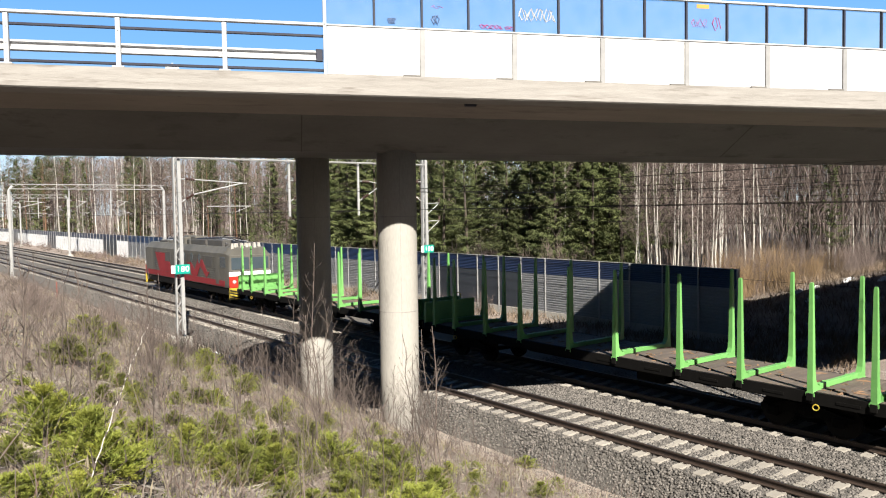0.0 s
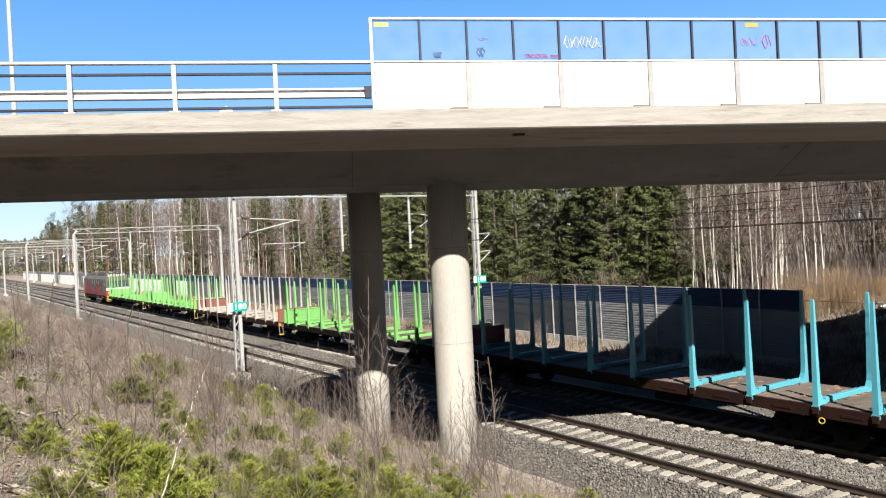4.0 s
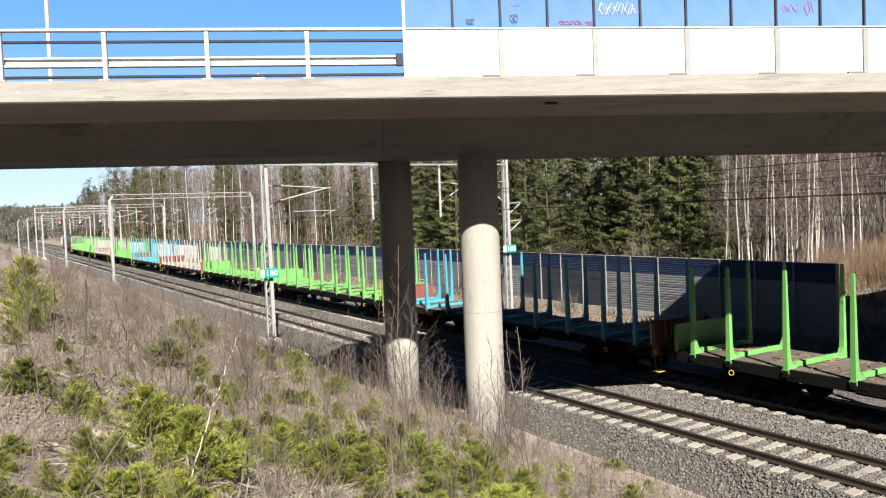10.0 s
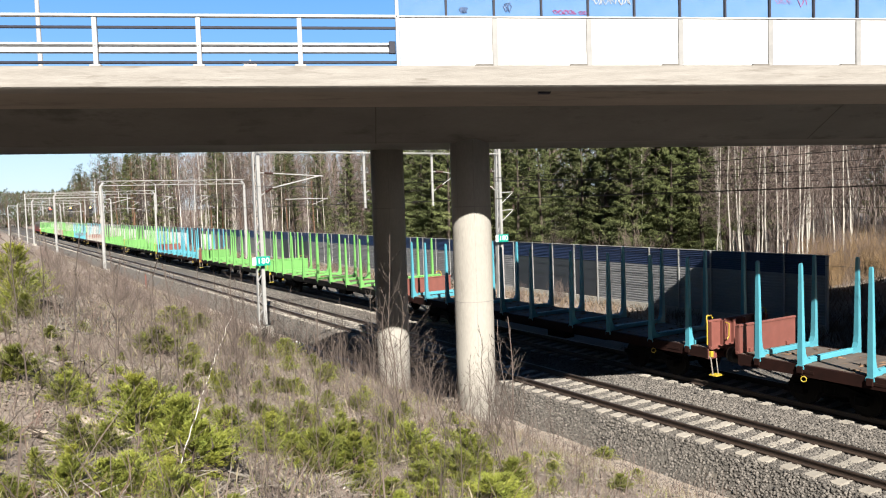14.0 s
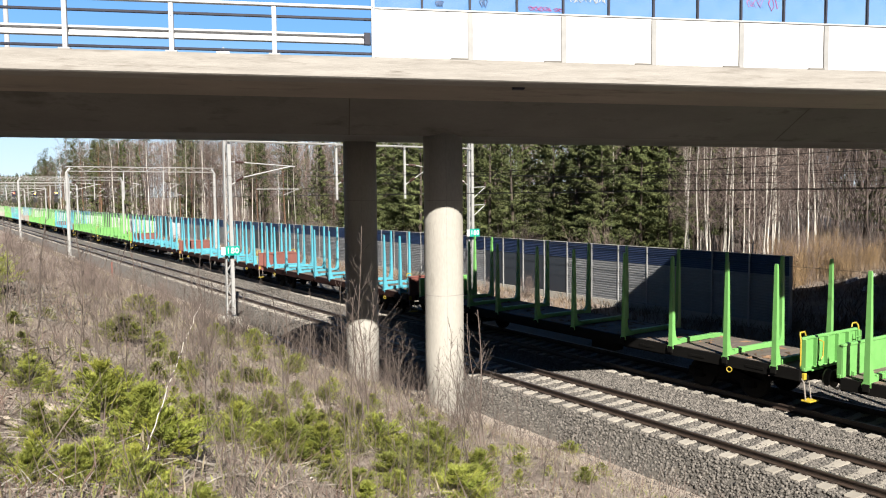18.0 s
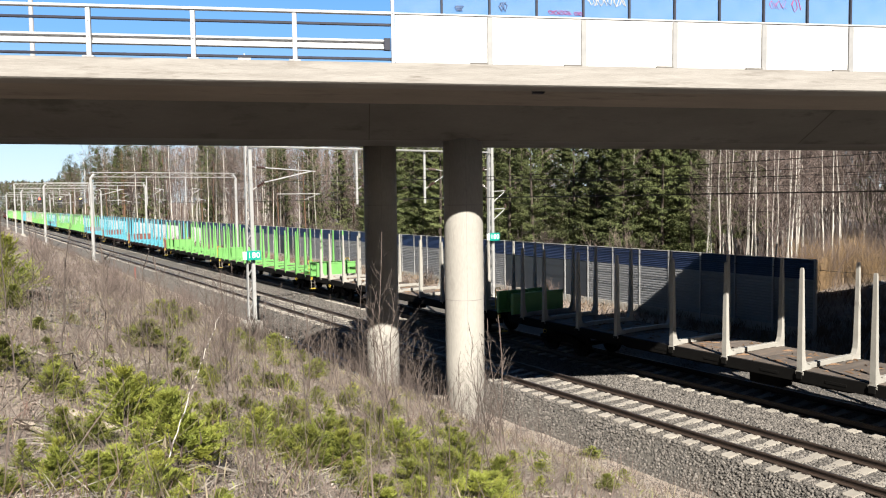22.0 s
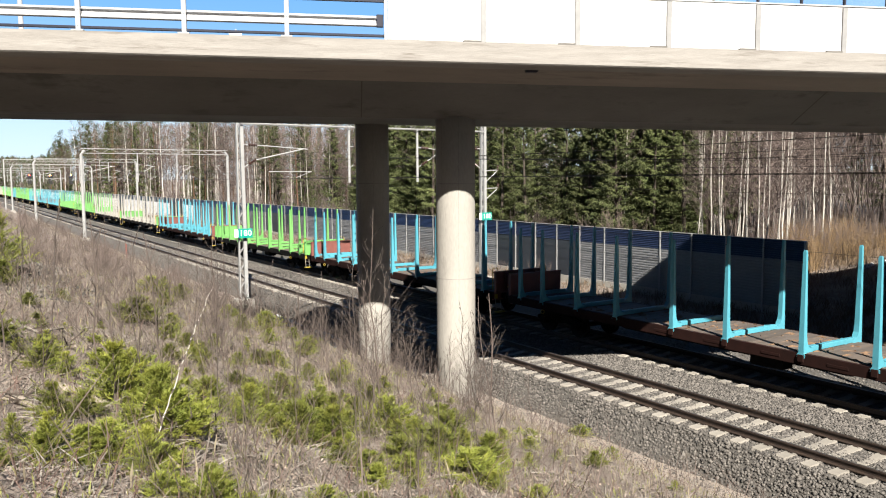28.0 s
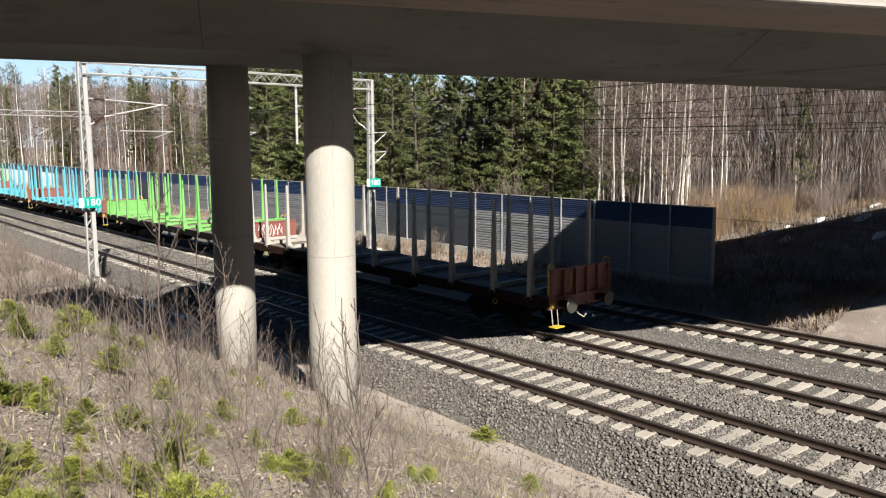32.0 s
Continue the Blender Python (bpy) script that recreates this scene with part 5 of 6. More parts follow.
def make_spruce(seed, h, radius, whorls=34, per=6, twigs=150, low=0.04, size=1.0):
    rnd = random.Random(seed)
    pts, rs = trunk_path(h, 0.16 * h / 16, rnd)
    return tree("spruce", "tall dark green spruce with drooping branches", Geo().path(pts, rs, 8), MAT["trunk"], spruce_crown(h, radius, whorls, per, twigs, seed, low=low, size=size), MAT["spruce"], "trees behind the barrier")


def make_birch(seed, h, r=0.11, limbs=34, twigs=26, start=0.3, name="birch", bark=None, label="bare white-barked birch with fine brown twigs"):
    rnd = random.Random(seed)
    rng = np.random.default_rng(seed)
    pts, rs = trunk_path(h, r, rnd, 0.05, 9, 0.03)
    g = Geo().path(pts, rs, 7)
    ob = thing(name, label, "tree", group="trees behind the barrier")
    part("trunk", g, bark or MAT["birch_bark"], ob, smooth=True)
    lg = Geo()
    bases, tips = [], []
    for i in range(limbs):
        t = start + (0.97 - start) * (i + rnd.random()) / limbs
        k = min(int(t * 8), 7)
        p = Vector(pts[k]).lerp(Vector(pts[k + 1]), t * 8 - k)
        a = rnd.uniform(0, 2 * math.pi)
        ln = h * (0.05 + 0.17 * (1 - t)) * rnd.uniform(0.7, 1.25)
        d = Vector((math.cos(a), math.sin(a), rnd.uniform(0.7, 1.5))).normalized()
        q1 = p + d * ln * 0.55
        q2 = q1 + (d + Vector((math.cos(a) * 0.4, math.sin(a) * 0.4, -0.15))) * ln * 0.5
        lg.path([p, q1, q2], [0.022 * (1.3 - t), 0.013, 0.005], 4)
        for s in range(twigs):
            u = rnd.uniform(0.25, 1)
            b = p.lerp(q1, u * 1.8) if u < 0.55 else q1.lerp(q2, (u - 0.55) / 0.45)
            bases.append(b)
            tips.append(b + Vector((rnd.gauss(0, 0.35) + d.x * 0.3, rnd.gauss(0, 0.35) + d.y * 0.3, rnd.uniform(-0.25, 0.6))) * (ln * 0.5))
    part("limb_crown", lg, MAT["twig"], ob, kind="stuff")
    v, f = sprays(np.array(bases), np.array(tips), np.full(len(bases), 0.016), 0.0, rng)
    part("twig_crown", np_mesh("twig_crown", v, f, MAT["twig"]), None, ob, kind="stuff")
    return ob


def make_pine(seed, h):
    rnd = random.Random(seed)
    rng = np.random.default_rng(seed)
    pts, rs = trunk_path(h, 0.15, rnd, 0.02)
    g = Geo().path(pts, rs, 8)
    bases, tips, wid = [], [], []
    for i in range(34):
        t = 0.5 + 0.5 * (i + rnd.random()) / 34
        a = rnd.uniform(0, 6.283)
        ln = h * 0.13 * (1.35 - t) / 0.6 * rnd.uniform(0.6, 1.2)
        p = Vector((0, 0, h * t))
        q = p + Vector((math.cos(a) * ln, math.sin(a) * ln, ln * rnd.uniform(0.0, 0.4)))
        g.path([p, p.lerp(q, 0.5) + Vector((0, 0, 0.1)), q], [0.035, 0.02, 0.01], 4)
        for s in range(70):
            c = p.lerp(q, rnd.uniform(0.35, 1.05)) + Vector((rnd.gauss(0, 0.3), rnd.gauss(0, 0.3), rnd.gauss(0.05, 0.2)))
            d = Vector((rnd.gauss(0, 1), rnd.gauss(0, 1), rnd.gauss(0.4, 0.8))).normalized() * rnd.uniform(0.16, 0.34)
            bases.append(c)
            tips.append(c + d)
            wid.append(rnd.uniform(0.03, 0.06))
    v, f = sprays(np.array(bases), np.array(tips), np.array(wid), 0, rng)
    return tree("pine", "tall pine with orange upper bark and sparse crown", g, MAT["pine_trunk"], (v, f), MAT["pine"], "trees behind the barrier")


rt = random.Random(11)
PROTO = {
    "spruce": [make_spruce(21, 17.5, 3.7), make_spruce(22, 15.5, 3.3), make_spruce(23, 19, 3.9), make_spruce(24, 13, 2.9, low=0.03)],
    "light": [make_spruce(25, 16, 3.4, 30, 6, 90, size=1.35), make_spruce(26, 18, 3.6, 30, 6, 90, size=1.35)],
    "thin": [make_spruce(31, 16, 1.9, 26, 5, 60, 0.25, 1.1), make_spruce(32, 14, 1.7, 26, 5, 60, 0.2, 1.1)],
    "birch": [make_birch(41, 17, 0.075), make_birch(42, 19, 0.085), make_birch(43, 15, 0.052), make_birch(44, 18, 0.06, start=0.4)],
    "alder": [make_birch(51, 15, 0.08, 40, 30, 0.2, "alder", MAT["sapling"], "bare grey-brown deciduous tree with dense twigs"), make_birch(52, 13, 0.07, 40, 30, 0.15, "alder", MAT["sapling"], "bare grey-brown deciduous tree with dense twigs")],
    "pine": [make_pine(61, 18), make_pine(62, 20)]}
USED = set()


TALL = {}


def plant(kind, x, y, scale=1.0, sink=0.0):
    """Trees stay under the skyline that the wood has along the line."""
    ob = rt.choice(PROTO[kind])
    if ob.name not in TALL:
        TALL[ob.name] = max(v.co.z for c in ob.children for v in c.data.vertices)
    d, bearing = math.hypot(x, y), math.degrees(math.atan2(x, y))
    rise = 0.155 if bearing > 27 else max(0.09 * smooth((bearing - 3.5) / 5.5), 0.032)
    limit = (5.6 + rise * d * rt.uniform(0.66, 1.05) - ground_z(x, y, False)) / TALL[ob.name]
    scale = min(scale, max(limit, 0.25)) if bearing > 27 else min(max(limit, 0.3), 1.35)
    m = pose(x, y, ground_z(x, y, False) - sink, rt.uniform(-2, 2), rt.uniform(-2, 2), rt.uniform(0, 360))
    if ob.name not in USED:
        USED.add(ob.name)
        ob.matrix_basis = m
        ob.scale = (scale, scale, scale)
    else:
        c = copy_thing(ob, m)
        c.scale = (scale, scale, scale)


def across_bridge(x, y):
    return -x * math.sin(SKEW) + y * math.cos(SKEW)


# dense spruces across from the piers
for row, x in enumerate((36.5, 39.5, 43.0, 47.5)):
    y = 36.0 + row * 2
    while y < 72 + row * 8:
        plant("spruce" if row < 2 else "light", x + rt.uniform(-0.8, 0.8), y, rt.uniform(0.85, 1.15))
        y += rt.uniform(2.6, 3.9)
# birches and bare trees to the side of the barrier's end
for i in range(300):
    d = 38 + 75 * rt.random() ** 1.1
    a = radians(47 + 31 * rt.random() ** 0.85)
    if a < radians(53) and d < 66 and rt.random() < 0.8:
        continue
    x, y = max(d * math.sin(a), 35 + 5 * rt.random()), d * math.cos(a)
    if a > radians(53) and across_bridge(x, y) < 44:
        continue
    plant("birch" if rt.random() < 0.7 else "alder", x, y, rt.uniform(0.8, 1.15))
for i in range(15):
    d, a = rt.uniform(41, 50), radians(50.6 + 6.2 * (i + rt.random()) / 15)
    plant("birch", d * math.sin(a), d * math.cos(a), rt.uniform(1.0, 1.2))
for i in range(14):
    d, a = rt.uniform(52, 64), radians(rt.uniform(42, 54))
    plant("thin", d * math.sin(a), d * math.cos(a), rt.uniform(0.9, 1.1))
for i in range(6):
    plant("thin", rt.uniform(48, 64), rt.uniform(24, 46), rt.uniform(0.9, 1.1))
for i in range(30):
    d, a = rt.uniform(50, 64), radians(rt.uniform(44.5, 52.5))
    plant(("light", "thin", "birch", "light")[i % 4], d * math.sin(a), d * math.cos(a), rt.uniform(0.85, 1.1))
for i in range(60):
    plant(("birch", "alder", "thin", "birch", "alder", "light")[i % 6], rt.uniform(41, 62), rt.uniform(70, 150), rt.uniform(0.85, 1.1))
# mixed wood along the line into the distance
y = 66.0
while y < 330:
    for _ in range(4 if y < 200 else 3):
        x = 36 + 26 * rt.random() ** 1.2
        kind = rt.choices(("thin", "birch", "alder", "pine", "light"), (0.1, 0.46, 0.26, 0.14, 0.04))[0]
        plant(kind, x, y + rt.uniform(-2, 2), rt.uniform(0.85, 1.15))
    y += 2.6 if y < 150 else 4.5
for i in range(90):
    y = rt.uniform(330, 640)
    plant(rt.choice(("light", "pine", "birch", "alder")), rt.uniform(-25, 70) if y > 470 else rt.uniform(36, 80), y, rt.uniform(0.8, 1.1))


def far_wood(name, count, place, seed, label, width=(0.012, 0.03), mat="twig"):
    """The uncountable twigs and stems deep in the wood."""
    rng = np.random.default_rng(seed)
    base, tip = [], []
    for _ in range(count):
        x, y, zmax = place(rng)
        z = ground_z(x, y, False) + zmax * rng.random() ** 0.8
        ln = rng.uniform(0.8, 2.6)
        base.append((x, y, z))
        tip.append((x + rng.normal(0, 0.3) * ln, y + rng.normal(0, 0.3) * ln, z + ln))
    v, f = sprays(np.array(base), np.array(tip), rng.uniform(*width, count), 0.0, rng)
    return tagged(new(name, np_mesh(name, v, f, MAT[mat])), label, "woodland", kind="stuff")


def wood_side(rng):
    d, a = rng.uniform(55, 105), radians(rng.uniform(44, 79))
    return d * math.sin(a), d * math.cos(a), 4.5 + 0.13 * d


def wood_along(rng):
    y = 60 + 280 * rng.random() ** 1.3
    x = rng.uniform(44, 66)
    return x, y, 4.0 + 0.066 * math.hypot(x, y)


def wood_end(rng):
    d, a = rng.uniform(330, 540), radians(rng.uniform(-16, 6.5))
    if d < 470 and 8 < d * math.sin(a) < 33:
        d = rng.uniform(480, 560)
    x, y = d * math.sin(a), d * math.cos(a)
    return x, y, 5.6 + d * (0.026 + 0.006 * noise.noise(Vector((a * 30, 0, 1)))) - ground_z(x, y, False)


far_wood("far_wood", 26000, wood_end, 5, "hazy mass of bare trees where the line runs out of sight", (0.06, 0.2))
far_wood("far_wood", 22000, wood_end, 6, "dark conifers on the low hill where the line runs out of sight", (0.1, 0.3), "pine")
for i in range(70):
    d, a = rt.uniform(300, 520), radians(rt.uniform(-16, 7))
    x, y = d * math.sin(a), d * math.cos(a)
    if not (8 < x < 33 and d < 480):
        plant(rt.choice(("light", "light", "thin", "pine", "alder")), x, y)
far_wood("far_wood", 70000, wood_side, 3, "hazy brown mass of bare twigs deep in the wood")
far_wood("far_wood", 52000, wood_along, 4, "hazy brown mass of bare twigs along the line", (0.015, 0.045))

# unseen spruces behind the camera and to its side, on the high ground above the cutting, added to block sky light
SKY_BLOCKERS = [(x + rt.uniform(-1.5, 1.5), y + rt.uniform(-1.5, 1.5)) for y, x0 in ((-23.5, -62), (-29, -59), (-36, -64)) for x in range(x0, 8, 5)]
SKY_BLOCKERS += [(x + rt.uniform(-1.5, 1.5), y + rt.uniform(-1.5, 1.5)) for x in (-19, -26) for y in range(-18, 75, 5)]
SKY_BLOCKERS += [(x + rt.uniform(-1.5, 1.5), y + rt.uniform(-1.5, 1.5)) for y in (-24, -31) for x in range(40, 75, 6)]
for x, y in SKY_BLOCKERS:
    if 11 < -x * math.sin(SKEW) + y * math.cos(SKEW) < 33:
        continue
    ob = rt.choice(PROTO["light"])
    c = copy_thing(ob, pose(x, y, ground_z(x, y, False) - 0.2, 0, 0, rt.uniform(0, 360)))
    k = rt.uniform(0.95, 1.1)
    c.scale = (1.45 * k, 1.45 * k, k)

# ochre willow scrub behind the barrier's end


def make_bush(seed, h, n, mat, name, label):
    rnd = random.Random(seed)
    g = Geo()
    for i in range(n):
        a, sp = rnd.uniform(0, 6.283), rnd.uniform(0, 0.55)
        hh = h * rnd.uniform(0.55, 1.05)
        b = Vector((rnd.gauss(0, 0.18 * h), rnd.gauss(0, 0.18 * h), -0.1))
        d = Vector((math.cos(a) * sp, math.sin(a) * sp, 1)).normalized()
        m = b + d * hh * 0.55
        e = m + (d + Vector((rnd.gauss(0, 0.15), rnd.gauss(0, 0.15), 0.1))) * hh * 0.45
        g.path([b, m, e], [0.012, 0.008, 0.003], 3)
        for s in range(4):
            q = m.lerp(e, rnd.random())
            g.path([q, q + (d + Vector((rnd.gauss(0, 0.5), rnd.gauss(0, 0.5), 0.2))).normalized() * hh * 0.22], [0.006, 0.002], 3)
    ob = thing(name, label, "shrub", group="bare shrubs")
    part("branch_mass", g, mat, ob, kind="stuff")
    return ob


willows = [make_bush(71, 3.4, 110, MAT["willow"], "willow_shrub", "dense ochre willow shrub without leaves"), make_bush(72, 2.8, 90, MAT["willow"], "willow_shrub", "dense ochre willow shrub without leaves")]
brush = [make_bush(73, 2.4, 70, MAT["twig"], "brush", "bare brown undergrowth shrub"), make_bush(74, 3.2, 70, MAT["twig"], "brush", "bare brown undergrowth shrub")]


def scatter(protos, places):
    for i, (x, y, s) in enumerate(places):
        m = pose(x, y, ground_z(x, y), rt.uniform(-4, 4), rt.uniform(-4, 4), rt.uniform(0, 360))
        if i < len(protos):
            protos[i].matrix_basis, c = m, protos[i]
        else:
            c = copy_thing(protos[i % len(protos)], m)
        c.scale = (s, s, s)


pl = []
for i in range(24):
    a = radians(56.6 + 8 * rt.random() ** 1.3)
    d = (39.6 + 9 * rt.random() ** 1.5) / across_bridge(math.sin(a), math.cos(a))
    pl.append((d * math.sin(a), d * math.cos(a), rt.uniform(0.45, 0.78)))
scatter(willows, pl)
pl = [(rt.uniform(33.5, 40), rt.uniform(24, 160), rt.uniform(0.8, 1.3)) for i in range(60)]
# low brush between the crest of the slope and the line, and along the foot of the barrier
for i in range(70):
    y = rt.uniform(34, 150)
    pl.append((rt.uniform(0.03 * y - 2, 12.2), y, rt.uniform(0.3, 0.62)))
for i in range(80):
    y = rt.uniform(85, 320)
    pl.append((rt.uniform(-0.06 * y, 11.0), y, rt.uniform(0.5, 0.95)))
for i in range(70):
    pl.append((rt.uniform(28.7, 30.6), rt.uniform(32, 210), rt.uniform(0.25, 0.5)))
for i in range(46):
    a = radians(rt.uniform(57, 73))
    d = (40.2 + 9 * rt.random()) / across_bridge(math.sin(a), math.cos(a))
    pl.append((d * math.sin(a), d * math.cos(a), rt.uniform(0.55, 0.95)))
scatter(brush, pl)

# ---- the near slope: young spruces, bare saplings, grass, dead wood, stones ----


def make_young_spruce(seed, h, radius):
    """Upswept branches set round a short stem; each shoot is a stalk bristling with short needles."""
    rng = np.random.default_rng(seed)
    base, tip, wid = [], [], []
    for i in range(120):
        t = 0.02 + 0.96 * rng.random() ** 1.4
        a = rng.uniform(0, 6.283)
        rr = radius * (1 - t) ** 0.8 * rng.uniform(0.45, 1.2) + 0.08
        lift = rng.uniform(0.15, 0.9) + 1.6 * t * t
        out = np.array([math.cos(a), math.sin(a), lift]) / math.hypot(1, lift)
        side = np.array([-math.sin(a), math.cos(a), 0.0])
        n = 13
        for s in range(n):
            u = 0.2 + 0.8 * (s + rng.random()) / n
            p = np.array([0, 0, h * t * 0.92]) + out * rr * u - np.array([0, 0, 0.1 * rr * u * u])
            ln = rng.uniform(0.06, 0.12) * (0.75 + 0.4 * radius) * (1.25 - 0.6 * u)
            d = out * rng.uniform(0.5, 0.9) + side * (-1 if s % 2 else 1) * rng.uniform(0.35, 0.9) * (1.15 - u) + rng.normal(0, 0.16, 3) + np.array([0, 0, 0.3])
            k = 9
            q = p + np.outer(np.linspace(0.05, 1, k), d * ln)
            nd = d * 0.7 + rng.normal(0, 0.55, (k, 3))
            base.append(q)
            tip.append(q + nd * rng.uniform(0.018, 0.034, (k, 1)))
            wid.append(np.full(k, 0.0034))
            base.append(p[None])
            tip.append((p + d * ln)[None])
            wid.append(np.full(1, 0.008))
    v, f = sprays(np.concatenate(base), np.concatenate(tip), np.concatenate(wid), 0.0, rng)
    v[:, 2] = np.maximum(v[:, 2], 0.0)
    ob = thing("young_spruce", "bushy yellow-green young spruce on the slope", "young tree", group="young spruces on the slope")
    part("stem", Geo().path([(0, 0, -0.1), (0.02, 0, h * 0.5), (0, 0.01, h)], [0.02, 0.012, 0.004], 6), MAT["trunk"], ob)
    part("needle_crown", np_mesh("needle_crown", v, f, MAT["young_spruce"]), None, ob, kind="stuff")
    return ob


YOUNG = [make_young_spruce(81, 1.1, 0.6), make_young_spruce(82, 0.8, 0.5), make_young_spruce(83, 0.6, 0.42), make_young_spruce(84, 1.4, 0.65)]


def make_sapling(seed, h, spread_=0.45, n=16):
    rnd = random.Random(seed)
    ob = thing("bare_sapling", "thin leafless birch sapling with upright twigs", "sapling", group="bare saplings on the slope")
    pts, x, y = [], 0.0, 0.0
    for i in range(8):
        pts.append(Vector((x, y, h * i / 7 - (0.1 if i == 0 else 0))))
        x += rnd.gauss(0, 0.017) * h
        y += rnd.gauss(0, 0.017) * h
    part("stem", Geo().path(pts, [0.0064 * h / 2 * (1.1 - i / 7.4) + 0.0024 for i in range(8)], 5), MAT["sapling"], ob)
    g = Geo()
    for i in range(n):
        t = 0.12 + 0.83 * (i + rnd.random()) / n
        k = min(int(t * 7), 6)
        p = pts[k].lerp(pts[k + 1], t * 7 - k)
        a = rnd.uniform(0, 6.283)
        ln = h * spread_ * (1.05 - t) * rnd.uniform(0.5, 1.1)
        d = Vector((math.cos(a), math.sin(a), rnd.uniform(0.7, 1.7))).normalized()
        q = p + d * ln * 0.5
        e = q + (d + Vector((rnd.gauss(0, 0.2), rnd.gauss(0, 0.2), 0.25))).normalized() * ln * 0.5
        g.path([p, q, e], [0.0027 * h / 2, 0.0023, 0.0016], 3)
        for s in range(3):
            b = q.lerp(e, rnd.uniform(-0.6, 0.8))
            g.path([b, b + (d + Vector((rnd.gauss(0, 0.6), rnd.gauss(0, 0.6), 0.3))).normalized() * ln * rnd.uniform(0.2, 0.4)], [0.002, 0.001], 3)
    part("twig_crown", g, MAT["sapling"], ob, kind="stuff")
    return ob


SAPLINGS = [make_sapling(90 + i, h, s, n) for i, (h, s, n) in enumerate(((2.2, 0.46, 26), (1.6, 0.5, 20), (2.8, 0.42, 30), (1.2, 0.55, 17), (1.9, 0.55, 24)))]

YOUNG_NEAR = (
    (0.85, 18.4, 1.35), (0.88, 16.49, 0.53), (0.4, 9.13, 0.47), (0.8, 8.99, 0.41), (1.22, 7.32, 0.63), (1.5, 6.74, 0.53), (2.26, 8.16, 0.33), (0.34, 6.04, 0.27),
    (0.52, 5.64, 0.39), (0.91, 5.79, 0.3), (0.17, 5.51, 0.18), (1.35, 5.75, 0.25), (2.57, 7.71, 0.47), (3.44, 9.11, 0.42), (2.57, 13.02, 0.64), (4.1, 18, 0.45),
)
YOUNG_FURTHER = (
    (0.66, 6.66, 0.35), (0.48, 5.68, 0.22), (0.92, 5.74, 0.21), (0.72, 5.82, 0.17), (1.19, 6.17, 0.17), (1.05, 4.85, 0.20), (1.36, 4.76, 0.25), (1.77, 4.80, 0.24), (1.60, 4.75, 0.16), (2.19, 4.94, 0.24), (2.93, 7.28, 0.40), (2.93, 8.25, 0.37), (3.11, 6.62, 0.29), (3.17, 6.05, 0.25), (4.37, 8.05, 0.40), (3.72, 8.20, 0.29), (0.97, 8.38, 0.38), (1.33, 8.82, 0.35), (0.75, 8.56, 0.38), (3.49, 5.90, 0.23), (3.59, 5.40, 0.19), (2.58, 5.10, 0.19), (2.99, 4.96, 0.17),
    (3.45, 8.33, 0.46), (3.24, 7.12, 0.46), (4.4, 9.02, 0.37), (4.48, 7.11, 0.37), (4.89, 7.18, 0.32), (4.1, 7.31, 0.28), (1.21, 6.62, 0.21), (0.92, 6.85, 0.23),
    (2.76, 10.15, 0.37), (1.34, 11.64, 0.23), (3.33, 10.41, 0.35), (3.27, 6.38, 0.24), (0.44, 12.63, 0.48), (0.69, 5.51, 0.19), (10.51, 10.45, 0.45), (14.26, 15.34, 0.38),
    (0.7, 17, 0.8), (0.4, 14.5, 0.5),
    (5.06, 13.91, 0.45), (5.76, 13.88, 0.55), (6.03, 12.75, 0.59), (6.56, 12.23, 0.51), (4.55, 10.86, 0.33), (4.14, 11.25, 0.33), (6.29, 10.77, 0.38), (4.92, 9.68, 0.36), (7.70, 12.37, 0.40), (4.90, 10.65, 0.34), (5.21, 9.64, 0.31), (6.85, 10.36, 0.32), (4.88, 14.90, 0.47), (6.09, 16.94, 0.48),
)
SAPLING_NEAR = (
    (4.67, 8.87, 2.8), (6.01, 8.07, 2.1), (7.57, 10.42, 2.0), (1.99, 8.7, 1.7), (3.84, 13.42, 1.75), (3.13, 11.8, 1.6), (3.28, 10.95, 1.4), (1.85, 5.44, 1.2),
    (8.55, 17.48, 2.5), (6.99, 12.85, 2.5), (1.93, 14.33, 1.3), (1.33, 12.49, 1.2), (4.59, 6.69, 1.3), (3.42, 5.69, 0.8), (0.65, 6.91, 1.0), (6.11, 7.04, 1.0),
    (4.46, 8.44, 2.03), (6.23, 8.86, 2.07), (5.25, 7.18, 1.96), (5.84, 9.89, 1.6), (5.98, 8.97, 0.95), (6.84, 12.16, 1.53), (4.27, 10.59, 1.24), (5.54, 12.69, 1.3),
    (2.88, 7.91, 1.03), (2.93, 12.66, 1.44), (1.95, 8.78, 1.25), (2.73, 15.27, 1.37), (3.71, 12.57, 1.57), (4.33, 17.1, 1.47), (1.52, 14.2, 1.03), (1.89, 11.48, 1.02),
    (3.39, 10.01, 1.36), (3.53, 7.53, 0.97), (1.84, 5.77, 0.74), (1.87, 5.47, 0.83), (2.71, 5.5, 1.04),
)
SAPLING_FURTHER = (
    (3.25, 6.01, 0.91), (3.75, 5.86, 1.03), (7.59, 9.92, 1.28), (11.43, 29.47, 2.2), (10.56, 49.59, 2.2), (11.27, 38.97, 2.2), (3.64, 13.13, 1.43), (13.8, 32.16, 2.2),
    (0.7, 11.22, 0.87), (0.81, 16.91, 1.62), (2.32, 18.78, 1.13), (9.11, 60.04, 2.2), (1.57, 8.39, 0.93), (9.66, 13.94, 1.99), (3.85, 6.43, 0.83), (5.43, 6.95, 0.78),
    (7.36, 8.74, 0.75), (7.58, 14.69, 1.09), (13.03, 36.53, 2.2), (2.45, 5.96, 0.89),
)

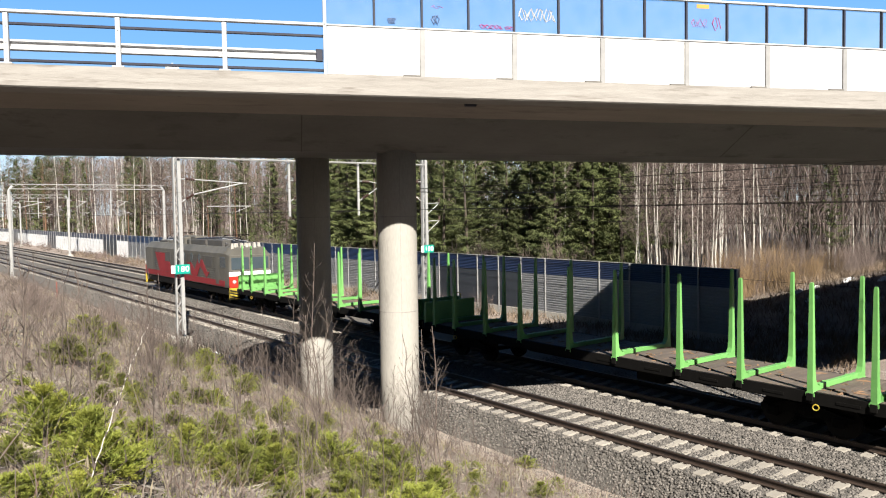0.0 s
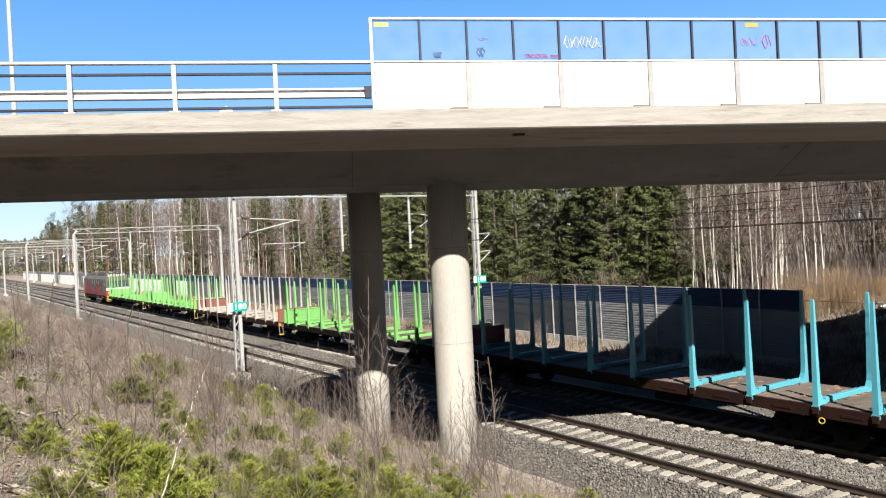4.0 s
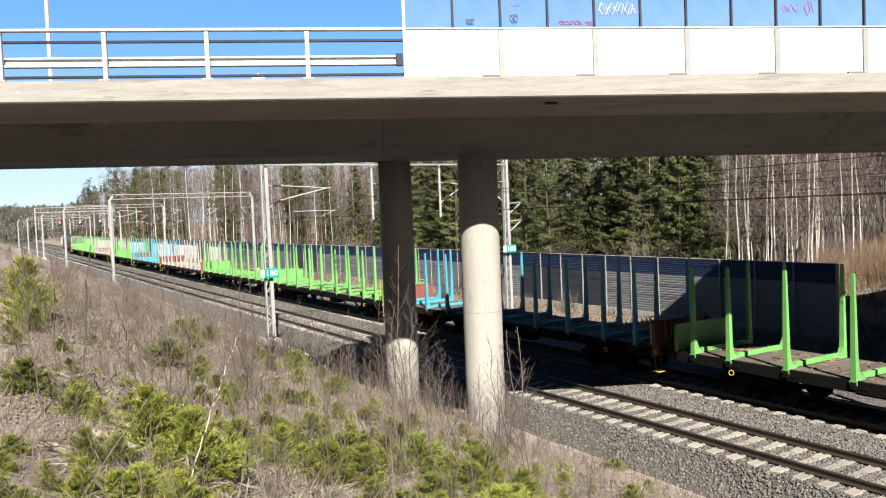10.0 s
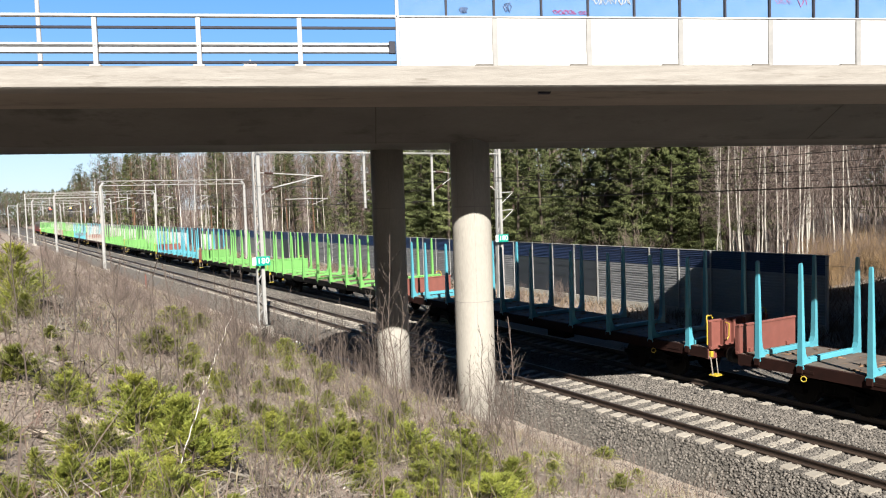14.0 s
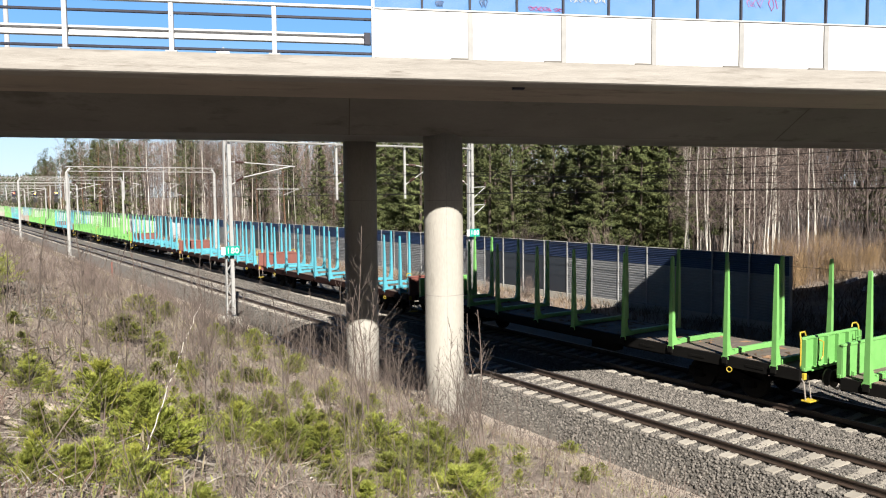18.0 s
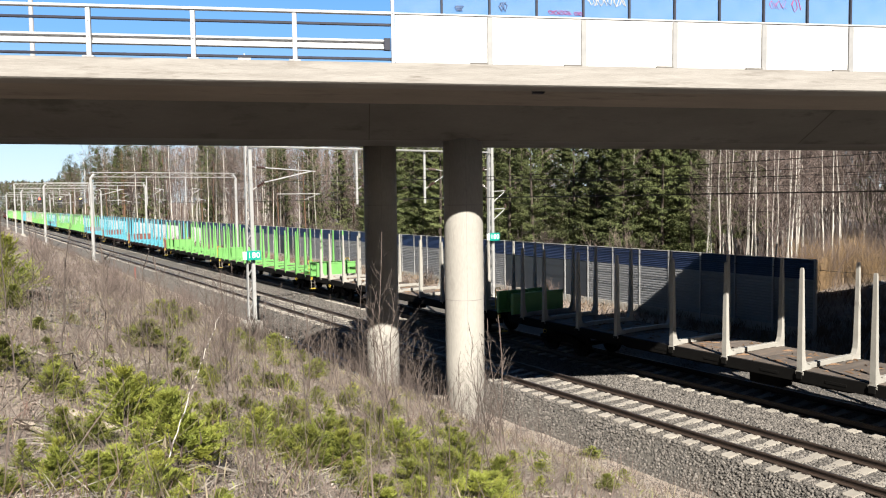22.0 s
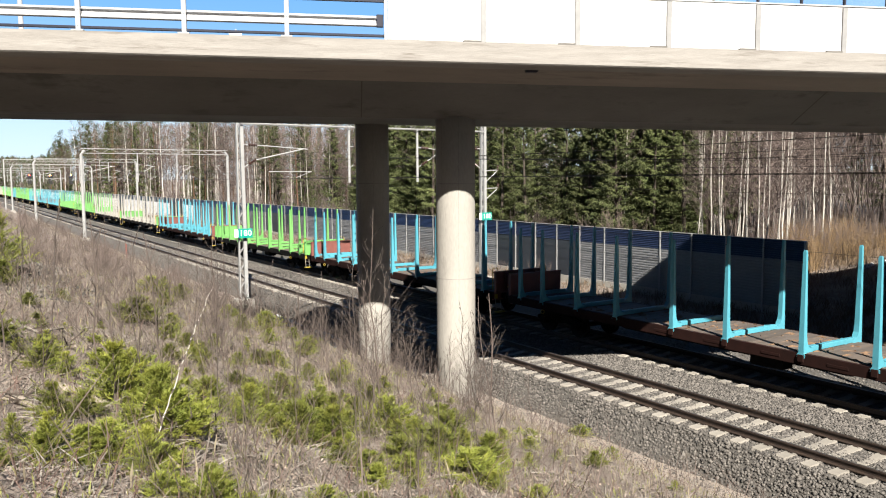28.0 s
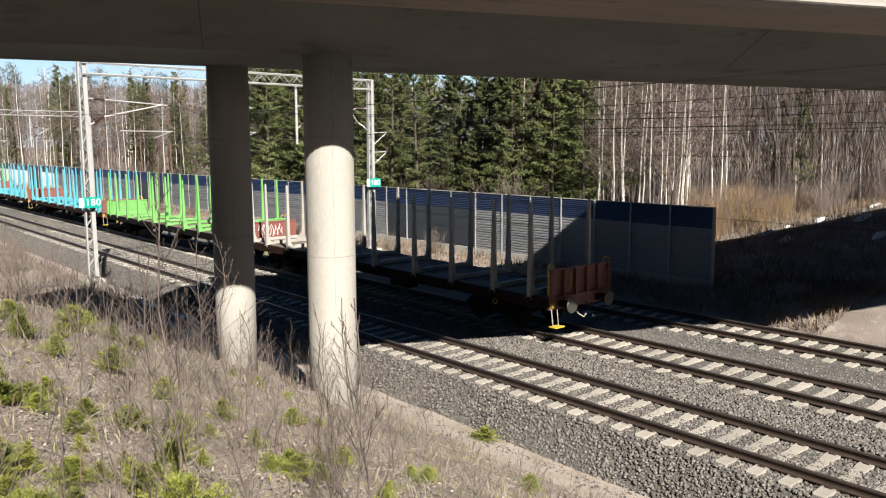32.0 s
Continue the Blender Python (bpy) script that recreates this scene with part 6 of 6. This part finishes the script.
rs = random.Random(7)
HEIGHTS = (1.1, 0.8, 0.6, 1.4)
little = []
while len(little) < 46:
    x, y = rs.uniform(-0.5, 9), rs.uniform(5, 26)
    if noise.noise(Vector((x * 0.35, y * 0.35, 4))) > 0.05 and x > 0.1 * y - 1.5:
        little.append((x, y, rs.uniform(0.14, 0.34)))
for (x, y, h) in YOUNG_NEAR[2:] + YOUNG_FURTHER[23:37]:
    for _ in range(2):
        a, d = rs.uniform(0, 6.283), rs.uniform(0.2, 0.8)
        if math.hypot(x + d * math.cos(a) - 0.8, y + d * math.sin(a) - 7.3) > 0.7:
            little.append((x + d * math.cos(a), y + d * math.sin(a), h * rs.uniform(0.5, 1.0)))
for i in range(64):
    d, a = rs.uniform(7.5, 13.5), radians(rs.uniform(13, 40))
    little.append((d * math.sin(a), d * math.cos(a), rs.uniform(0.2, 0.4)))
for i, (x, y, h) in enumerate(YOUNG_NEAR + YOUNG_FURTHER + tuple(little)):
    k = i % 4
    s = (1.0 if y < 8.3 or y > 15 else 0.68) * h / HEIGHTS[k]
    m = pose(x, y, ground_z(x, y) - 0.02, rs.uniform(-5, 5), rs.uniform(-5, 5), rs.uniform(0, 360))
    ob = YOUNG[k] if i < 4 else copy_thing(YOUNG[k], m)
    ob.matrix_basis = m
    w_ = rs.uniform(1.2, 1.6)
    ob.scale = (s * w_, s * w_ * rs.uniform(0.85, 1.15), s * rs.uniform(0.8, 1.05))
SAP_H = (2.2, 1.6, 2.8, 1.2, 1.9)
extra = []
for i in range(240):
    y = 7 + 33 * rs.random() ** 1.2
    x = rs.uniform(0.05 * y, min(0.85 * y, 12.6))
    if not (x > 6.5 and y < 12):
        extra.append((x, y, rs.uniform(0.7, 1.8)))
for i, (x, y, h) in enumerate(SAPLING_NEAR + SAPLING_FURTHER + tuple(extra)):
    k = i % 5
    s = h / SAP_H[k]
    m = pose(x, y, ground_z(x, y) - 0.02, rs.uniform(-6, 6), rs.uniform(-6, 6), rs.uniform(0, 360))
    ob = SAPLINGS[k] if i < 5 else copy_thing(SAPLINGS[k], m)
    ob.matrix_basis = m
    ob.scale = (s, s, s)

# a peeling birch stem leaning over the slope, broken logs, dead branches
stem = thing("leaning_birch_stem", "thin white birch stem with dark bands leaning over the slope", "fallen stem")
a, b = Vector((1.05, 5.35, ground_z(1.05, 5.35))), Vector((2.5, 8.6, 4.9))
bow = [a.lerp(b, k / 24) + Vector((rs.gauss(0, 0.006), 0, 0.05 * math.sin(k / 24 * 3.14) + rs.gauss(0, 0.006))) for k in range(25)]
part("stem", Geo().path(bow, [0.0056 - 0.00013 * k for k in range(25)], 7), MAT["birch_bark"], stem)
for k in range(24):
    if k % 3 == 1 or rs.random() < 0.55:
        p, q = bow[k], bow[k + 1]
        part("dark_bark_band", Geo().path([p.lerp(q, 0.25), p.lerp(q, rs.uniform(0.55, 1.0))], [0.0068 - 0.00013 * k] * 2, 7), MAT["sapling"], stem)
DARK_LOGS = ((1.29, 6.61, 1.80, 6.12, 0.035), (1.61, 6.60, 2.46, 8.43, 0.016), (1.37, 6.21, 1.86, 6.84, 0.02), (0.87, 9.94, 1.14, 9.41, 0.03), (2.53, 7.32, 3.40, 8.80, 0.01), (0.37, 7.63, 0.55, 6.97, 0.022), (3.74, 8.93, 5.52, 11.94, 0.009))
for (x0, y0, x1, y1, r) in ((0.82, 7.75, 1.12, 7.05, 0.05), (0.38, 7.3, 0.56, 6.85, 0.035), (0.9, 7.5, 1.2, 7.35, 0.03), (3.0, 6.6, 3.5, 6.9, 0.012), (0.6, 10.4, 0.95, 9.9, 0.02), (1.0, 9.0, 0.7, 9.6, 0.015), (1.7, 5.9, 2.2, 6.3, 0.02), (2.0, 6.5, 1.5, 6.3, 0.014)) + DARK_LOGS:
    dark = (x0, y0, x1, y1, r) in DARK_LOGS
    lg = thing("dead_log", "dark fallen branch with bark on the slope" if dark else "short weathered grey piece of dead wood", "dead wood", group="dead wood on the slope")
    p, q = Vector((x0, y0, ground_z(x0, y0) + r)), Vector((x1, y1, ground_z(x1, y1) + r * 1.4))
    part("log", Geo().path([p, p.lerp(q, 0.5) + Vector((0.01, 0.02, 0.02)), q], [r, r * 0.9, r * 0.5], 7), MAT["trunk" if dark else "split_wood" if r > 0.025 else "deadwood"], lg)
    if dark:
        for k in range(4):
            c = p.lerp(q, rs.uniform(0.2, 0.95))
            part("side_twig", Geo().path([c, c + Vector((rs.gauss(0, 0.12), rs.gauss(0, 0.12), rs.uniform(0.06, 0.2))), c + Vector((rs.gauss(0, 0.25), rs.gauss(0, 0.25), rs.uniform(0.1, 0.3)))], [r * 0.35, r * 0.25, r * 0.1], 5), MAT["trunk"], lg)
marker = thing("marker_post", "short red marker post beside the track", "marker post", pose(13.2, 71.0, ground_z(13.2, 71.0)))
part("post", Geo().cbox(-0.06, -0.03, -0.2, 0.06, 0.03, 1.3, 0.008), MAT["redbrown"], marker)


def blanket(name, count, spread_fn, mat, label, category, seed, height=(0.1, 0.3), width=(0.002, 0.005), flat=False, lean=0.9):
    """Many thin blades or chips over the slope, as one sheet of small pieces."""
    rng = np.random.default_rng(seed)
    bases, tips, wid = [], [], []
    while len(bases) < count:
        x, y = spread_fn(rng)
        dens = noise.noise(Vector((x * 0.8, y * 0.8, seed))) + 0.5 * noise.noise(Vector((x * 2.7, y * 2.7, seed)))
        if dens < rng.uniform(-0.55, 0.45):
            continue
        z = ground_z(x, y)
        h = rng.uniform(*height)
        a = rng.uniform(0, 6.283)
        if flat:
            d = np.array([math.cos(a) * h, math.sin(a) * h, h * rng.uniform(-0.15, 0.3)])
        else:
            s = rng.uniform(0.1, lean)
            d = np.array([math.cos(a) * s * h, math.sin(a) * s * h, h])
        bases.append((x, y, z + (0.012 if flat else -0.01)))
        tips.append(np.array(bases[-1]) + d)
        wid.append(rng.uniform(*width))
    v, f = sprays(np.array(bases), np.array(tips), np.array(wid), 0.02 if not flat else 0.01, rng)
    ob = new(name, np_mesh(name, v, f, mat))
    return tagged(ob, label, category, kind="stuff")


def near_slope(rng):
    """Denser towards the camera."""
    while True:
        d = 0.6 + 26 * rng.random() ** 1.5
        a = rng.normal(0.5, 0.55)
        x, y = d * math.sin(a), d * math.cos(a)
        if x < 13.3:
            return x, y


def mid_slope(rng):
    return rng.uniform(0, 13), rng.uniform(14, 90) if rng.random() < 0.8 else rng.uniform(4, 20)


blanket("dry_grass", 7500, near_slope, MAT["dry_grass"], "dry straw-coloured grass over the slope", "grass", 1, (0.06, 0.22), (0.0015, 0.004))
blanket("fresh_grass", 17000, near_slope, MAT["moss_grass"], "patches of fresh green grass and moss", "grass", 2, (0.03, 0.12), (0.003, 0.008))
blanket("leaf_litter", 130000, near_slope, MAT["litter"], "brown and grey leaf litter and chips", "litter", 3, (0.016, 0.05), (0.005, 0.014), True)
blanket("dead_twigs", 30000, near_slope, MAT["deadwood"], "pale dead twigs lying on the slope", "twigs", 4, (0.1, 0.5), (0.0018, 0.005), True)
blanket("heather_brush", 9000, near_slope, MAT["red_brush"], "low reddish-brown brushwood stems", "brush", 5, (0.1, 0.42), (0.0018, 0.0038), lean=1.7)
blanket("dark_brush", 4500, near_slope, MAT["sapling"], "dark thin brushwood stems", "brush", 15, (0.15, 0.65), (0.0018, 0.0036), lean=1.3)


def trackside(rng):
    y = 24 + 130 * rng.random() ** 1.2
    return rng.uniform(-0.12 * y - 2, 13.4), y


blanket("trackside_brush", 42000, trackside, MAT["sapling"], "bare brown brushwood beside the line", "brush", 12, (0.25, 1.1), (0.005, 0.01))
blanket("trackside_grass", 24000, trackside, MAT["dry_grass"], "dry grass beside the line", "grass", 13, (0.12, 0.4), (0.008, 0.02))
blanket("far_dry_grass", 9000, mid_slope, MAT["dry_grass"], "dry grass further along the slope", "grass", 6, (0.08, 0.25), (0.005, 0.01))
blanket("far_brush", 7000, mid_slope, MAT["sapling"], "brown brushwood further along the slope", "brush", 8, (0.2, 0.8), (0.003, 0.007))


def far_side(rng):
    return rng.uniform(28.3, 34), 14 + 130 * rng.random() ** 1.4


blanket("verge_grass", 30000, far_side, MAT["brown_verge"], "brown reeds and dead growth by the barrier", "grass", 9, (0.12, 0.55), (0.008, 0.02))


def beyond_barrier(rng):
    return rng.uniform(33.5, 52), rng.uniform(13, 34)


blanket("undergrowth", 16000, beyond_barrier, MAT["brown_verge"], "dead brown undergrowth beyond the barrier's end", "grass", 10, (0.2, 0.7), (0.006, 0.016))


# old snow in the shade
def snow_patch(cx, cy, rx, ry, seed):
    rnd = random.Random(seed)
    n = 26
    g = Geo()
    g.v.append((0, 0, ground_z(cx, cy) - 0.0 + 0.12))
    for ring, f in ((0, 0.6), (1, 1.0)):
        for k in range(n):
            t = 6.283 * k / n
            w = f * (1 + 0.35 * noise.noise(Vector((math.cos(t) * 1.5 + seed, math.sin(t) * 1.5, seed))))
            x, y = rx * w * math.cos(t), ry * w * math.sin(t)
            g.v.append((x, y, ground_z(cx + x, cy + y) + (0.1 if ring == 0 else -0.06)))
    g.f = [(0, 1 + k, 1 + (k + 1) % n) for k in range(n)] + [(1 + k, 1 + n + k, 1 + n + (k + 1) % n, 1 + (k + 1) % n) for k in range(n)]
    sn = tagged(new("snow_patch", g.mesh("snow_patch", MAT["snow"], True)), "last patch of old snow in the shade", "snow", "snow patches")
    sn.matrix_basis = pose(cx, cy, 0)


for k, (cx, cy, rx, ry) in enumerate(((12.6, 29.0, 0.5, 2.6), (12.9, 33.5, 0.45, 1.6), (11.9, 26.0, 0.4, 1.2), (14.15, 36.5, 0.4, 2.4), (14.2, 32.0, 0.38, 1.8), (41, 17, 0.8, 0.35), (44, 19, 1.0, 0.3), (46, 14, 0.9, 0.3), (40, 21, 0.6, 0.25), (49, 18.6, 1.0, 0.3), (41.4, 22.6, 0.7, 0.2), (42.6, 22.2, 0.5, 0.2), (44.4, 21.2, 0.8, 0.22), (47.6, 19.8, 0.8, 0.2))):
    snow_patch(cx, cy, rx, ry, k + 1)

# crushed stones lying loose on the ballast, nearest stretch


def stones(name, count, place, size, seed, label):
    rng = np.random.default_rng(seed)
    c = np.array([place(rng) for _ in range(count)])
    r = rng.uniform(size[0], size[1], (count, 1, 1)) * rng.uniform(0.6, 1.2, (count, 6, 1))
    octa = np.array([(1, 0, 0), (-1, 0, 0), (0, 1, 0), (0, -1, 0), (0, 0, 0.8), (0, 0, -0.8)])
    ang = rng.uniform(0, 6.283, count)
    tilt = rng.uniform(-0.8, 0.8, count)
    ca, sa, ct, st = np.cos(ang), np.sin(ang), np.cos(tilt), np.sin(tilt)
    rot = np.stack([np.stack([ca, -sa * ct, sa * st], -1), np.stack([sa, ca * ct, -ca * st], -1), np.stack([0 * ca, st, ct], -1)], 1)
    v = np.einsum("nij,kj->nki", rot, octa) * r + c[:, None, :]
    tri = np.array([(0, 2, 4), (2, 1, 4), (1, 3, 4), (3, 0, 4), (2, 0, 5), (1, 2, 5), (3, 1, 5), (0, 3, 5)])
    f = (tri[None] + 6 * np.arange(count)[:, None, None]).reshape(-1, 3)
    return tagged(new(name, np_mesh(name, v.reshape(-1, 3), f, MAT["stone"])), label, "gravel", kind="stuff")


def bed_z(x):
    for (x0, z0), (x1, z1) in zip(BED, BED[1:]):
        if x <= x1:
            return z0 + (z1 - z0) * (x - x0) / (x1 - x0)
    return BED[-1][1]


def near_bed(rng):
    x, y = rng.uniform(14.55, 20.0), rng.uniform(3, 24)
    return x, y, bed_z(x) + (0.018 if x < 15.5 or x > 18.25 else -0.004)


def mid_bed(rng):
    x, y = rng.uniform(20, 28), rng.uniform(2, 24)
    return x, y, bed_z(x) - 0.008


def far_bed(rng):
    x, y = rng.uniform(14.5, 19.8), rng.uniform(24, 75)
    return x, y, bed_z(x) + 0.02


def toe(rng):
    x, y = 14.9 - abs(rng.normal(0, 0.7)), rng.uniform(4, 40)
    return x, y, ground_z(x, y) + 0.03


def crest(rng):
    y = rng.uniform(14, 40)
    x = 0.035 * y + 0.9 + rng.normal(0, 0.5)
    return x, y, ground_z(x, y) + 0.01


stones("crest_stones", 5000, crest, (0.02, 0.07), 5, "pale gravel along the crest of the slope")
stones("ballast_stones", 46000, near_bed, (0.028, 0.062), 1, "loose grey crushed granite ballast stones")
stones("ballast_stones_between", 18000, mid_bed, (0.03, 0.06), 2, "loose grey ballast stones between the further tracks")
stones("ballast_stones_beyond", 20000, far_bed, (0.035, 0.07), 3, "loose grey ballast stones along the near track")
stones("verge_stones", 6000, toe, (0.015, 0.05), 4, "scattered pale stones at the ballast foot")

# ---- sleepers and fastenings of the nearest stretch, piece by piece ----
for k, tr in enumerate(TRACK_THINGS):
    for i in range(620):
        y = -30 + 0.61 * i
        if -2 < y < (64 if k == 0 else 46):
            part("sleeper", sleeper_mesh, None, tr, m=pose(0, y, 0))
            if y < 26:
                part("rail_fastening", fast_mesh, None, tr, m=pose(0, y, 0))


def motions():
    """Everything that moves: the train, and the wheels of its last wagon."""
    ts = [0.5 * i for i in range(65)]
    for i, w in enumerate(WAGONS):
        walk(w, [(t, pose(TRAIN_X, along_track(t) - WAGON_PITCH * i, 0)) for t in ts[::2] ])
    walk(LOCO, [(t, pose(TRAIN_X, along_track(t) + WAGON_PITCH + 0.05, 0)) for t in ts[::2]])
    for bg in [c for c in WAGONS[-1].children if c.name.startswith("bogie")]:
        for ws in [c for c in bg.children if c.name.startswith("wheelset")]:
            y = ws.location.y
            walk(ws, [(t, pose(0, y, 0.46, -math.degrees((along_track(t) - along_track(0)) / 0.46))) for t in [i / 25 for i in range(801)]])


motions()
